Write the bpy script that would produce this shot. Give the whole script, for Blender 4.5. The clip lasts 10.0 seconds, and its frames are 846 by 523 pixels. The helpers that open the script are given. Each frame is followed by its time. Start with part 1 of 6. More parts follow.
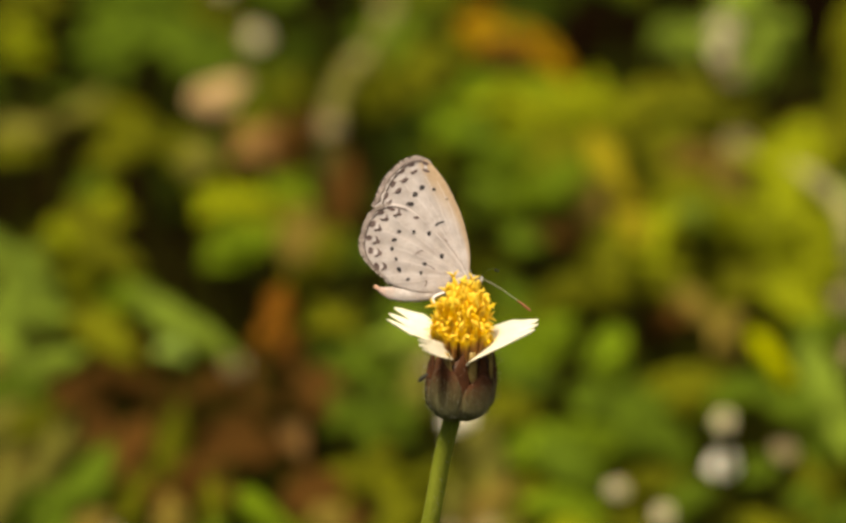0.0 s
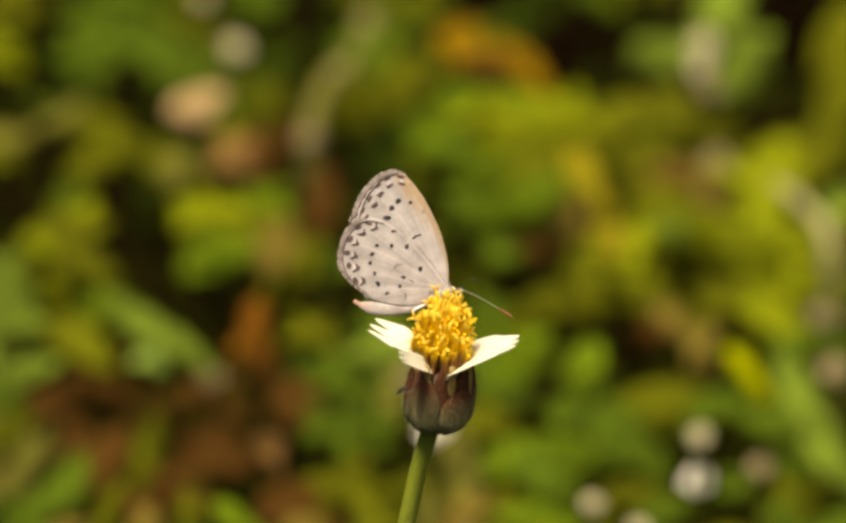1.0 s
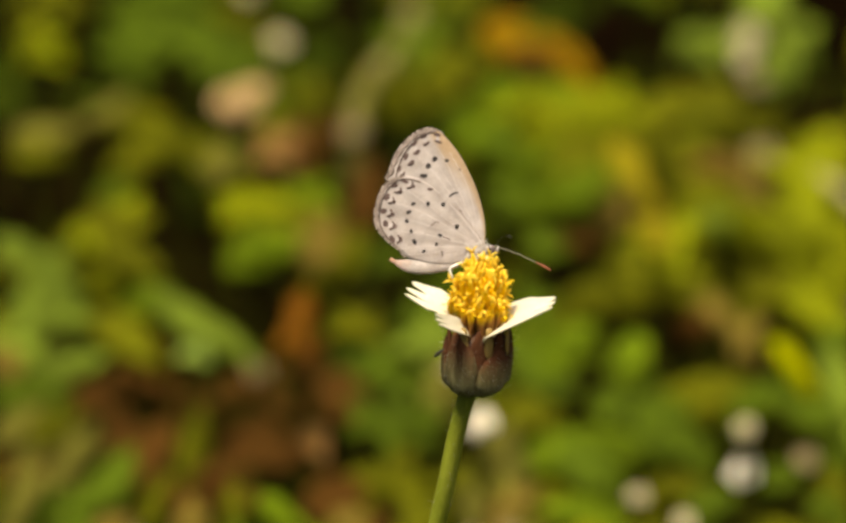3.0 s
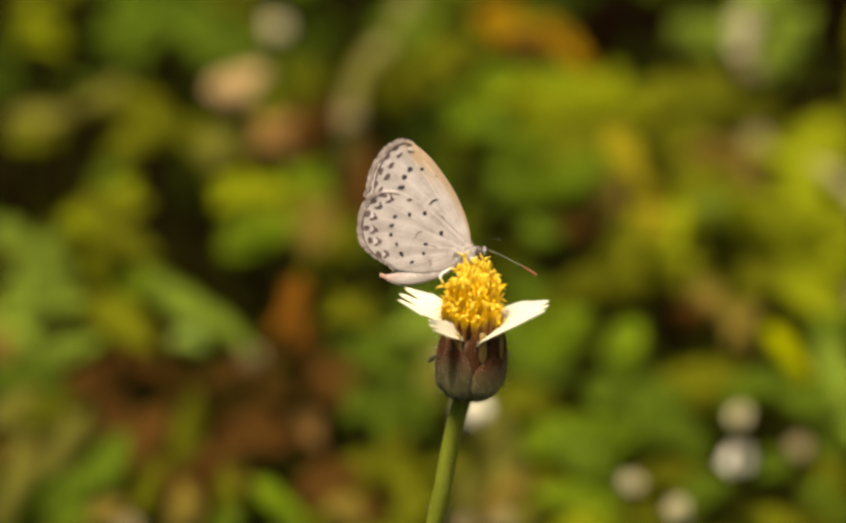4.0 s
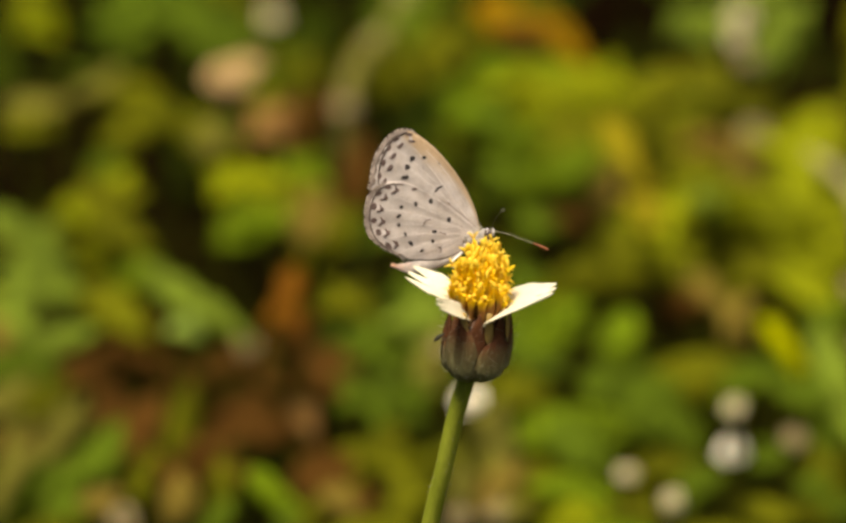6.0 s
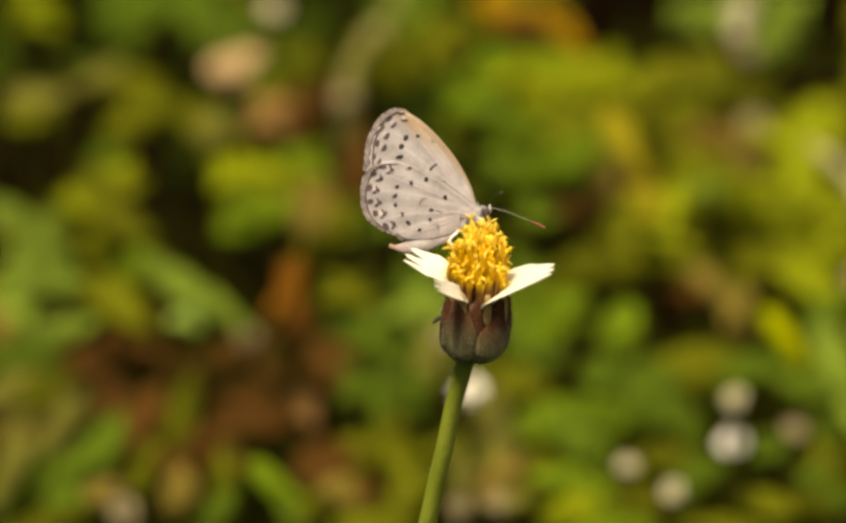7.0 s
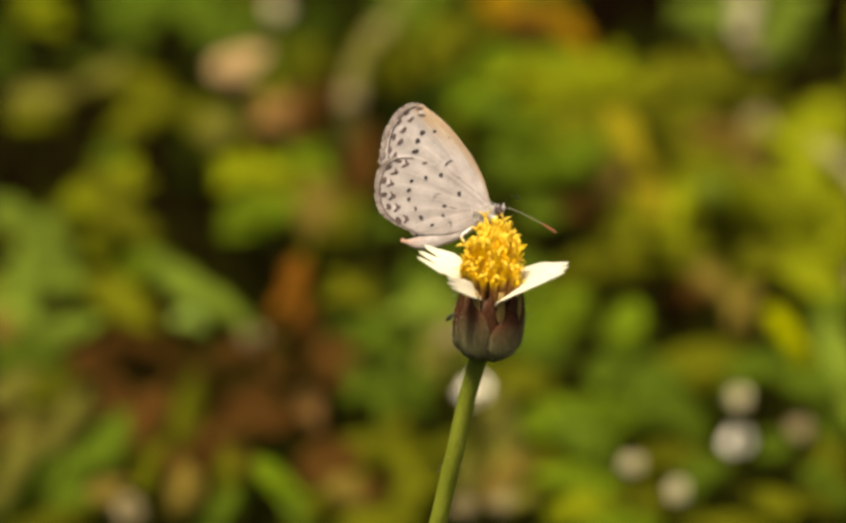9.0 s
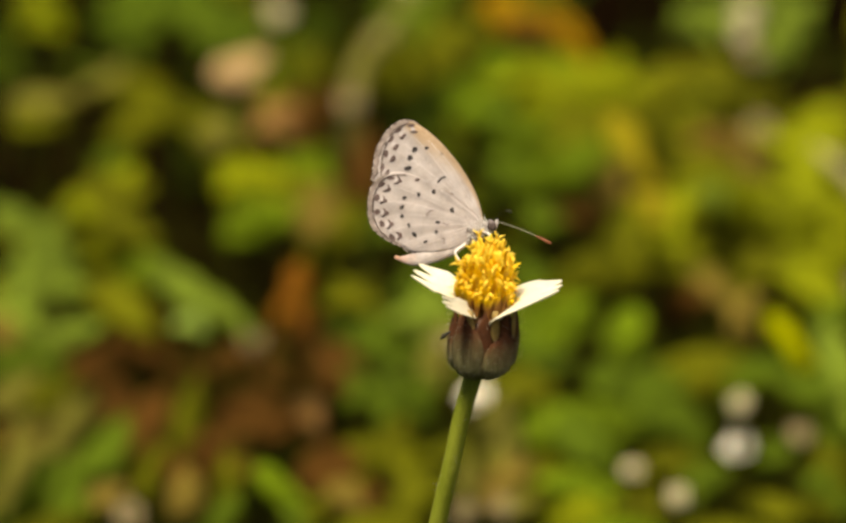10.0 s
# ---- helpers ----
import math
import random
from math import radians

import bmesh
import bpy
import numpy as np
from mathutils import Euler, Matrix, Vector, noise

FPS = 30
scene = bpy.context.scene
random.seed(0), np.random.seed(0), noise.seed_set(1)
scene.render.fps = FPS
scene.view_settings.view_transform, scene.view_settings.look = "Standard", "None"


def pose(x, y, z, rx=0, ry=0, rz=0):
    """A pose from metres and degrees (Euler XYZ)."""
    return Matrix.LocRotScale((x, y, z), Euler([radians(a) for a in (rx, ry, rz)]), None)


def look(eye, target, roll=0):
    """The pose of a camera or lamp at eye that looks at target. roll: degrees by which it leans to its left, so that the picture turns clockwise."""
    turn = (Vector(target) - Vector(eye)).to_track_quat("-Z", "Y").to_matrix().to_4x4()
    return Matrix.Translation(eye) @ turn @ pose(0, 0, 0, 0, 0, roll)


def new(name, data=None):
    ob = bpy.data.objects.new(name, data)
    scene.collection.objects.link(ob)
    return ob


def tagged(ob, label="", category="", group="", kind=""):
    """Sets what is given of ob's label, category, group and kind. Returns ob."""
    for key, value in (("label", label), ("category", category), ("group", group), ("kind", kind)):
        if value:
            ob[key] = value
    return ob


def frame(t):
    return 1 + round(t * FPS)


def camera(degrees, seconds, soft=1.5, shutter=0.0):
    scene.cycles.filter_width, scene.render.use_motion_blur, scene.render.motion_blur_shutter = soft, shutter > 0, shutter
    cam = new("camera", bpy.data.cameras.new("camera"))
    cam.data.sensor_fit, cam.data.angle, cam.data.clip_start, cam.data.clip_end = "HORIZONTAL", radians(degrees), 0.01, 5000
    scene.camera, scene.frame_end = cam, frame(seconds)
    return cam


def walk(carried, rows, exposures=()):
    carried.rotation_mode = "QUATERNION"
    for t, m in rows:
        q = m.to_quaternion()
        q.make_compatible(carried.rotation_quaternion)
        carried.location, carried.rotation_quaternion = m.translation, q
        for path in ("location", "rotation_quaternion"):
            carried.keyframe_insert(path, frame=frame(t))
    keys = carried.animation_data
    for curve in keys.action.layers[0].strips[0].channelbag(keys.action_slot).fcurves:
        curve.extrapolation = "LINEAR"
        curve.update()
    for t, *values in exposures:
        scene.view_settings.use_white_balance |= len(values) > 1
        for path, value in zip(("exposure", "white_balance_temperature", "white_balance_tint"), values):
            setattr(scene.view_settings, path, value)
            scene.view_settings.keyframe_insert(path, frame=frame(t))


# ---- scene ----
# ---- camera: a close-up lens held by hand, almost still ----
cam = camera(13.0, 10.0, soft=2.9, shutter=0.7)
EYE = (0.0, -0.338, 0.373)
cam.data.dof.use_dof = True
cam.data.dof.focus_distance = 0.36
cam.data.dof.aperture_fstop = 23.0
cam.data.dof.aperture_blades = 0
walk(cam, [
    (0.0, look(EYE, (0.00000, 0.00030, 0.24989), 0.000)),
    (0.1, look(EYE, (0.00003, 0.00033, 0.24998), 0.003)),
    (0.2, look(EYE, (0.00004, 0.00036, 0.25006), -0.003)),
    (0.3, look(EYE, (0.00007, 0.00039, 0.25014), -0.004)),
    (0.4, look(EYE, (0.00014, 0.00042, 0.25024), 0.012)),
    (0.5, look(EYE, (0.00030, 0.00046, 0.25034), 0.060)),
    (0.6, look(EYE, (0.00059, 0.00050, 0.25047), 0.156)),
    (0.7, look(EYE, (0.00100, 0.00056, 0.25061), 0.291)),
    (0.8, look(EYE, (0.00144, 0.00061, 0.25076), 0.440)),
    (0.9, look(EYE, (0.00185, 0.00066, 0.25091), 0.578)),
    (1.0, look(EYE, (0.00215, 0.00070, 0.25104), 0.680)),
    (1.1, look(EYE, (0.00237, 0.00075, 0.25117), 0.742)),
    (1.2, look(EYE, (0.00257, 0.00080, 0.25132), 0.780)),
    (1.3, look(EYE, (0.00269, 0.00085, 0.25145), 0.801)),
    (1.4, look(EYE, (0.00269, 0.00086, 0.25149), 0.809)),
    (1.5, look(EYE, (0.00252, 0.00083, 0.25140), 0.810)),
    (1.6, look(EYE, (0.00209, 0.00072, 0.25109), 0.803)),
    (1.7, look(EYE, (0.00144, 0.00055, 0.25060), 0.784)),
    (1.8, look(EYE, (0.00068, 0.00035, 0.25005), 0.756)),
    (1.9, look(EYE, (-0.00004, 0.00019, 0.24959), 0.717)),
    (2.0, look(EYE, (-0.00059, 0.00009, 0.24934), 0.670)),
    (2.1, look(EYE, (-0.00097, 0.00010, 0.24935), 0.607)),
    (2.2, look(EYE, (-0.00126, 0.00017, 0.24956), 0.528)),
    (2.3, look(EYE, (-0.00147, 0.00028, 0.24985), 0.443)),
    (2.4, look(EYE, (-0.00165, 0.00039, 0.25015), 0.364)),
    (2.5, look(EYE, (-0.00183, 0.00046, 0.25036), 0.300)),
    (2.6, look(EYE, (-0.00198, 0.00050, 0.25047), 0.256)),
    (2.7, look(EYE, (-0.00209, 0.00052, 0.25051), 0.226)),
    (2.8, look(EYE, (-0.00216, 0.00051, 0.25051), 0.209)),
    (2.9, look(EYE, (-0.00219, 0.00050, 0.25047), 0.204)),
    (3.0, look(EYE, (-0.00220, 0.00047, 0.25039), 0.209)),
    (3.1, look(EYE, (-0.00217, 0.00043, 0.25028), 0.223)),
    (3.2, look(EYE, (-0.00213, 0.00038, 0.25015), 0.244)),
    (3.3, look(EYE, (-0.00207, 0.00033, 0.25000), 0.271)),
    (3.4, look(EYE, (-0.00200, 0.00027, 0.24984), 0.302)),
    (3.5, look(EYE, (-0.00193, 0.00022, 0.24969), 0.336)),
    (3.6, look(EYE, (-0.00185, 0.00016, 0.24953), 0.372)),
    (3.7, look(EYE, (-0.00179, 0.00011, 0.24939), 0.407)),
    (3.8, look(EYE, (-0.00173, 0.00007, 0.24927), 0.442)),
    (3.9, look(EYE, (-0.00170, 0.00003, 0.24918), 0.473)),
    (4.0, look(EYE, (-0.00168, 0.00001, 0.24911), 0.500)),
    (4.1, look(EYE, (-0.00169, -0.00001, 0.24906), 0.525)),
    (4.2, look(EYE, (-0.00169, -0.00003, 0.24901), 0.552)),
    (4.3, look(EYE, (-0.00170, -0.00005, 0.24896), 0.581)),
    (4.4, look(EYE, (-0.00170, -0.00006, 0.24894), 0.610)),
    (4.5, look(EYE, (-0.00169, -0.00005, 0.24895), 0.640)),
    (4.6, look(EYE, (-0.00167, -0.00003, 0.24902), 0.672)),
    (4.7, look(EYE, (-0.00163, 0.00002, 0.24914), 0.707)),
    (4.8, look(EYE, (-0.00159, 0.00007, 0.24928), 0.742)),
    (4.9, look(EYE, (-0.00154, 0.00012, 0.24940), 0.774)),
    (5.0, look(EYE, (-0.00151, 0.00014, 0.24949), 0.800)),
    (5.1, look(EYE, (-0.00147, 0.00015, 0.24951), 0.818)),
    (5.2, look(EYE, (-0.00144, 0.00014, 0.24948), 0.827)),
    (5.3, look(EYE, (-0.00141, 0.00011, 0.24940), 0.830)),
    (5.4, look(EYE, (-0.00138, 0.00007, 0.24929), 0.826)),
    (5.5, look(EYE, (-0.00135, 0.00002, 0.24915), 0.817)),
    (5.6, look(EYE, (-0.00132, -0.00004, 0.24899), 0.805)),
    (5.7, look(EYE, (-0.00129, -0.00010, 0.24880), 0.789)),
    (5.8, look(EYE, (-0.00127, -0.00017, 0.24861), 0.772)),
    (5.9, look(EYE, (-0.00125, -0.00025, 0.24842), 0.755)),
    (6.0, look(EYE, (-0.00123, -0.00032, 0.24823), 0.738)),
    (6.1, look(EYE, (-0.00122, -0.00038, 0.24805), 0.722)),
    (6.2, look(EYE, (-0.00121, -0.00044, 0.24788), 0.710)),
    (6.3, look(EYE, (-0.00120, -0.00050, 0.24774), 0.701)),
    (6.4, look(EYE, (-0.00120, -0.00054, 0.24763), 0.698)),
    (6.5, look(EYE, (-0.00121, -0.00056, 0.24756), 0.700)),
    (6.6, look(EYE, (-0.00122, -0.00058, 0.24751), 0.710)),
    (6.7, look(EYE, (-0.00124, -0.00060, 0.24746), 0.726)),
    (6.8, look(EYE, (-0.00126, -0.00061, 0.24742), 0.741)),
    (6.9, look(EYE, (-0.00128, -0.00062, 0.24741), 0.751)),
    (7.0, look(EYE, (-0.00130, -0.00061, 0.24743), 0.750)),
    (7.1, look(EYE, (-0.00131, -0.00058, 0.24751), 0.731)),
    (7.2, look(EYE, (-0.00132, -0.00054, 0.24763), 0.697)),
    (7.3, look(EYE, (-0.00133, -0.00048, 0.24778), 0.660)),
    (7.4, look(EYE, (-0.00134, -0.00044, 0.24790), 0.630)),
    (7.5, look(EYE, (-0.00137, -0.00041, 0.24798), 0.620)),
    (7.6, look(EYE, (-0.00142, -0.00040, 0.24800), 0.636)),
    (7.7, look(EYE, (-0.00149, -0.00041, 0.24799), 0.671)),
    (7.8, look(EYE, (-0.00156, -0.00042, 0.24795), 0.714)),
    (7.9, look(EYE, (-0.00162, -0.00044, 0.24791), 0.754)),
    (8.0, look(EYE, (-0.00165, -0.00044, 0.24789), 0.780)),
    (8.1, look(EYE, (-0.00163, -0.00044, 0.24790), 0.790)),
    (8.2, look(EYE, (-0.00157, -0.00043, 0.24792), 0.792)),
    (8.3, look(EYE, (-0.00150, -0.00042, 0.24794), 0.787)),
    (8.4, look(EYE, (-0.00145, -0.00042, 0.24795), 0.779)),
    (8.5, look(EYE, (-0.00143, -0.00043, 0.24792), 0.770)),
    (8.6, look(EYE, (-0.00146, -0.00046, 0.24783), 0.758)),
    (8.7, look(EYE, (-0.00151, -0.00051, 0.24771), 0.741)),
    (8.8, look(EYE, (-0.00157, -0.00056, 0.24757), 0.722)),
    (8.9, look(EYE, (-0.00165, -0.00061, 0.24744), 0.705)),
    (9.0, look(EYE, (-0.00172, -0.00065, 0.24735), 0.690)),
    (9.1, look(EYE, (-0.00180, -0.00067, 0.24729), 0.677)),
    (9.2, look(EYE, (-0.00190, -0.00068, 0.24725), 0.664)),
    (9.3, look(EYE, (-0.00199, -0.00069, 0.24723), 0.654)),
    (9.4, look(EYE, (-0.00207, -0.00069, 0.24723), 0.648)),
    (9.5, look(EYE, (-0.00210, -0.00068, 0.24726), 0.650)),
    (9.6, look(EYE, (-0.00209, -0.00065, 0.24733), 0.661)),
    (9.7, look(EYE, (-0.00203, -0.00061, 0.24743), 0.680)),
    (9.8, look(EYE, (-0.00196, -0.00057, 0.24756), 0.703)),
    (9.9, look(EYE, (-0.00188, -0.00052, 0.24769), 0.728)),
    (10.0, look(EYE, (-0.00181, -0.00047, 0.24781), 0.750)),
], exposures=[(0, 0.66, 7300, 10), (10, 0.66, 7300, 10)])

# ---- light: bright hazy daylight ----
SUN_ELEVATION, SUN_TURN = radians(70), radians(-37)
world = bpy.data.worlds.new("hazy_sky")
scene.world = world
world.use_nodes = True
wn = world.node_tree.nodes
sky = wn.new("ShaderNodeTexSky")
sky.sky_type, sky.sun_disc = "NISHITA", False
sky.sun_elevation, sky.sun_rotation = SUN_ELEVATION, radians(180) + SUN_TURN
sky.dust_density, sky.air_density = 7.0, 1.0
world.node_tree.links.new(sky.outputs[0], wn["Background"].inputs["Color"])
wn["Background"].inputs["Strength"].default_value = 0.065
sun = new("sun", bpy.data.lights.new("sun", "SUN"))
sun.data.energy, sun.data.angle, sun.data.color = 4.2, radians(14), (1.0, 0.93, 0.80)
sun.matrix_world = look((-0.46, -0.60, 2.1), (0, 0, 0))

MM = 0.001


# ---- materials ----
def material(name, low, high, scale=400.0, rough=0.6, bump=0.15, fine=6.0, through_light=0.0, sheen=0.0, vary=0.0, gloss=0.5, grain=1.0):
    """Two colours mixed by noise at two sizes, with relief; through_light lets light pass, as in leaves and petals."""
    m = bpy.data.materials.new(name)
    m.use_nodes = True
    n, l = m.node_tree.nodes, m.node_tree.links
    b = n["Principled BSDF"]
    co = n.new("ShaderNodeTexCoord")
    a = n.new("ShaderNodeTexNoise")
    a.inputs["Scale"].default_value, a.inputs["Detail"].default_value = scale, 4
    f = n.new("ShaderNodeTexNoise")
    f.inputs["Scale"].default_value, f.inputs["Detail"].default_value = scale * fine, 3
    along = n.new("ShaderNodeMapping")
    along.inputs["Scale"].default_value = (1, 1, grain)
    l.new(co.outputs["Object"], along.inputs["Vector"])
    for t in (a, f):
        l.new(along.outputs[0], t.inputs["Vector"])
    mix = n.new("ShaderNodeMath")
    mix.operation = "MULTIPLY_ADD"
    l.new(f.outputs["Fac"], mix.inputs[0])
    mix.inputs[1].default_value = 0.5
    l.new(a.outputs["Fac"], mix.inputs[2])
    ramp = n.new("ShaderNodeValToRGB")
    ramp.color_ramp.elements[0].position, ramp.color_ramp.elements[1].position = 0.5, 1.0
    ramp.color_ramp.elements[0].color, ramp.color_ramp.elements[1].color = (*low, 1), (*high, 1)
    l.new(mix.outputs[0], ramp.inputs[0])
    colour = ramp.outputs[0]
    if vary:
        info = n.new("ShaderNodeObjectInfo")
        hsv = n.new("ShaderNodeHueSaturation")
        rng = n.new("ShaderNodeMapRange")
        rng.inputs["To Min"].default_value, rng.inputs["To Max"].default_value = 1 - vary, 1 + vary
        geo = n.new("ShaderNodeNewGeometry")
        both = n.new("ShaderNodeMath")
        l.new(info.outputs["Random"], both.inputs[0])
        l.new(geo.outputs["Random Per Island"], both.inputs[1])
        wrap = n.new("ShaderNodeMath")
        wrap.operation = "FRACT"
        l.new(both.outputs[0], wrap.inputs[0])
        l.new(wrap.outputs[0], rng.inputs["Value"])
        l.new(rng.outputs[0], hsv.inputs["Value"])
        l.new(colour, hsv.inputs["Color"])
        colour = hsv.outputs[0]
    l.new(colour, b.inputs["Base Color"])
    b.inputs["Roughness"].default_value = rough
    b.inputs["Sheen Weight"].default_value = sheen
    b.inputs["Specular IOR Level"].default_value = gloss
    bp = n.new("ShaderNodeBump")
    bp.inputs["Strength"].default_value, bp.inputs["Distance"].default_value = bump, 0.0002
    l.new(f.outputs["Fac"], bp.inputs["Height"])
    l.new(bp.outputs[0], b.inputs["Normal"])
    if through_light:
        tr = n.new("ShaderNodeBsdfTranslucent")
        l.new(colour, tr.inputs["Color"])
        ms = n.new("ShaderNodeMixShader")
        ms.inputs[0].default_value = through_light
        l.new(b.outputs[0], ms.inputs[1])
        l.new(tr.outputs[0], ms.inputs[2])
        l.new(ms.outputs[0], n["Material Output"].inputs["Surface"])
    return m


def graded(m, low, high, attribute, start=0.0, end=1.0):
    """Blends the material's colour towards a second pair of colours where the mesh's own attribute grows."""
    n, l = m.node_tree.nodes, m.node_tree.links
    b = n["Principled BSDF"]
    old = b.inputs["Base Color"].links[0].from_socket
    att = n.new("ShaderNodeAttribute")
    att.attribute_name = attribute
    noise_node = n.new("ShaderNodeTexNoise")
    noise_node.inputs["Scale"].default_value = 2500
    co = n.new("ShaderNodeTexCoord")
    l.new(co.outputs["Object"], noise_node.inputs["Vector"])
    add = n.new("ShaderNodeMath")
    add.operation = "MULTIPLY_ADD"
    l.new(noise_node.outputs["Fac"], add.inputs[0])
    add.inputs[1].default_value = 0.3
    l.new(att.outputs["Fac"], add.inputs[2])
    rng = n.new("ShaderNodeMapRange")
    rng.inputs["From Min"].default_value, rng.inputs["From Max"].default_value = start + 0.15, end + 0.15
    l.new(add.outputs[0], rng.inputs["Value"])
    other = n.new("ShaderNodeMix")
    other.data_type = "RGBA"
    other.inputs[6].default_value, other.inputs[7].default_value = (*low, 1), (*high, 1)
    l.new(noise_node.outputs["Fac"], other.inputs[0])
    mix = n.new("ShaderNodeMix")
    mix.data_type = "RGBA"
    l.new(rng.outputs[0], mix.inputs[0])
    l.new(old, mix.inputs[6])
    l.new(other.outputs[2], mix.inputs[7])
    for k in list(old.links):
        if k.to_node != mix:
            l.new(mix.outputs[2], k.to_socket)
    return m


# soil and litter near black: shade between the weeds is put into their colour
SHADED_SOIL = material("soil", (0.0016, 0.0010, 0.0004), (0.0065, 0.0032, 0.0011), scale=60, rough=1.0, bump=0.8, gloss=0.0)
SHADED_LITTER = material("leaf_litter", (0.007, 0.0034, 0.0010), (0.026, 0.0115, 0.003), scale=150, rough=0.9, bump=0.4, gloss=0.0)
WING = graded(material("wing_scales", (0.36, 0.314, 0.298), (0.575, 0.525, 0.505), scale=700, rough=0.75, bump=0.25, fine=9, through_light=0.25, sheen=0.2),
              (0.36, 0.24, 0.13), (0.50, 0.37, 0.24), "costa", -0.06, 0.7)
VEIN = material("wing_vein", (0.58, 0.51, 0.485), (0.70, 0.64, 0.62), scale=900, rough=0.7, bump=0.1)
MARK = material("black_scales", (0.012, 0.010, 0.010), (0.035, 0.026, 0.024), scale=2000, rough=0.8)
BROWN_MARK = material("brown_scales", (0.05, 0.03, 0.026), (0.14, 0.09, 0.08), scale=2000, rough=0.8)
EDGE = material("dusky_wing_edge", (0.045, 0.03, 0.025), (0.12, 0.085, 0.07), scale=1500, rough=0.8)
FRINGE = material("fringe_scales", (0.26, 0.20, 0.16), (0.52, 0.45, 0.40), scale=2500, rough=0.9, through_light=0.3)
PALE = material("white_scales", (0.38, 0.34, 0.325), (0.52, 0.47, 0.455), scale=1500, rough=0.8)
FRINGE_DARK = material("dusky_margin", (0.12, 0.088, 0.072), (0.34, 0.28, 0.245), scale=1300, rough=0.85, fine=3)
BODY = graded(material("pale_body_scales", (0.33, 0.285, 0.26), (0.58, 0.525, 0.495), scale=1100, rough=0.85, bump=0.6, sheen=0.3),
              (0.34, 0.15, 0.08), (0.55, 0.33, 0.22), "tail", 0.6, 0.95)
FUR = material("grey_fur", (0.18, 0.16, 0.15), (0.58, 0.53, 0.49), scale=2500, rough=0.9, bump=0.5, sheen=0.3)
EYE_DARK = material("dark_eye", (0.045, 0.03, 0.026), (0.12, 0.09, 0.08), scale=3000, rough=0.25)
LEG = material("white_leg", (0.55, 0.52, 0.48), (0.85, 0.82, 0.78), scale=3000, rough=0.7)
ANTENNA = material("antenna_dark", (0.022, 0.022, 0.010), (0.060, 0.056, 0.030), scale=3000, rough=0.6)
ANTENNA_RING = material("antenna_pale_ring", (0.40, 0.38, 0.25), (0.58, 0.55, 0.40), scale=3000, rough=0.6)
CLUB = material("antenna_club", (0.13, 0.036, 0.010), (0.28, 0.085, 0.024), scale=3000, rough=0.6)
PETAL = material("cream_petal", (0.74, 0.70, 0.53), (0.86, 0.82, 0.66), scale=500, rough=0.55, bump=0.2, through_light=0.3)
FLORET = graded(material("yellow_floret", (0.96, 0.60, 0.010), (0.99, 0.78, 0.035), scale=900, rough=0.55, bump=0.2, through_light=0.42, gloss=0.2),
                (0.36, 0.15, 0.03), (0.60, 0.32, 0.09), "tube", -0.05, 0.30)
RECEPTACLE = material("brown_receptacle", (0.05, 0.018, 0.005), (0.13, 0.05, 0.014), scale=1500, rough=0.7, grain=0.25)
STYLE = material("pale_yellow_style", (0.90, 0.58, 0.02), (0.96, 0.72, 0.08), scale=900, rough=0.5, through_light=0.2)
BRACT = graded(material("grey_green_bract", (0.085, 0.078, 0.030), (0.235, 0.215, 0.100), scale=1400, rough=0.8, bump=0.9, vary=0.15, gloss=0.12, fine=3, grain=0.22),
               (0.040, 0.014, 0.006), (0.112, 0.042, 0.016), "tip", 0.20, 0.66)
BRACT_YELLOW = material("yellow_bract", (0.17, 0.105, 0.022), (0.33, 0.22, 0.055), scale=900, rough=0.6)
STEM = graded(material("green_stem", (0.15, 0.18, 0.012), (0.25, 0.28, 0.03), scale=700, rough=0.6, bump=0.5, gloss=0.15, grain=0.25),
              (0.05, 0.07, 0.008), (0.085, 0.11, 0.014), "tip", 0.3, 1.0)
HAIR = material("pale_hair", (0.28, 0.28, 0.22), (0.48, 0.48, 0.40), scale=2000, rough=0.6, through_light=0.3)
DARK_TIP = material("dried_tip", (0.012, 0.012, 0.008), (0.04, 0.035, 0.02), scale=2000, rough=0.8)


def leaf_material(name, low, high, t=0.35):
    return material(name, low, high, scale=120, rough=0.6, bump=0.3, through_light=t, vary=0.4, gloss=0.025)


LEAVES = {
    "olive": leaf_material("olive_leaf", (0.060, 0.066, 0.002), (0.138, 0.142, 0.006)),
    "bright": leaf_material("yellow_green_leaf", (0.122, 0.146, 0.003), (0.245, 0.272, 0.009)),
    "lush": leaf_material("lush_green_leaf", (0.068, 0.114, 0.003), (0.145, 0.205, 0.009)),
    "grass": leaf_material("green_leaf", (0.040, 0.068, 0.003), (0.096, 0.140, 0.009)),
    "pale": leaf_material("pale_green_leaf", (0.088, 0.135, 0.010), (0.175, 0.235, 0.026)),
    "palebright": leaf_material("shiny_pale_leaf", (0.15, 0.23, 0.03), (0.25, 0.34, 0.06)),
    # green taken down so the dimness low in the gaps is in the colour
    "dark": leaf_material("shade_toned_leaf", (0.010, 0.019, 0.0005), (0.032, 0.046, 0.002)),
    "khaki": leaf_material("khaki_leaf", (0.092, 0.089, 0.010), (0.170, 0.160, 0.028)),
    "yellowgreen": leaf_material("slender_yellow_leaf", (0.19, 0.21, 0.001), (0.31, 0.32, 0.004)),
}
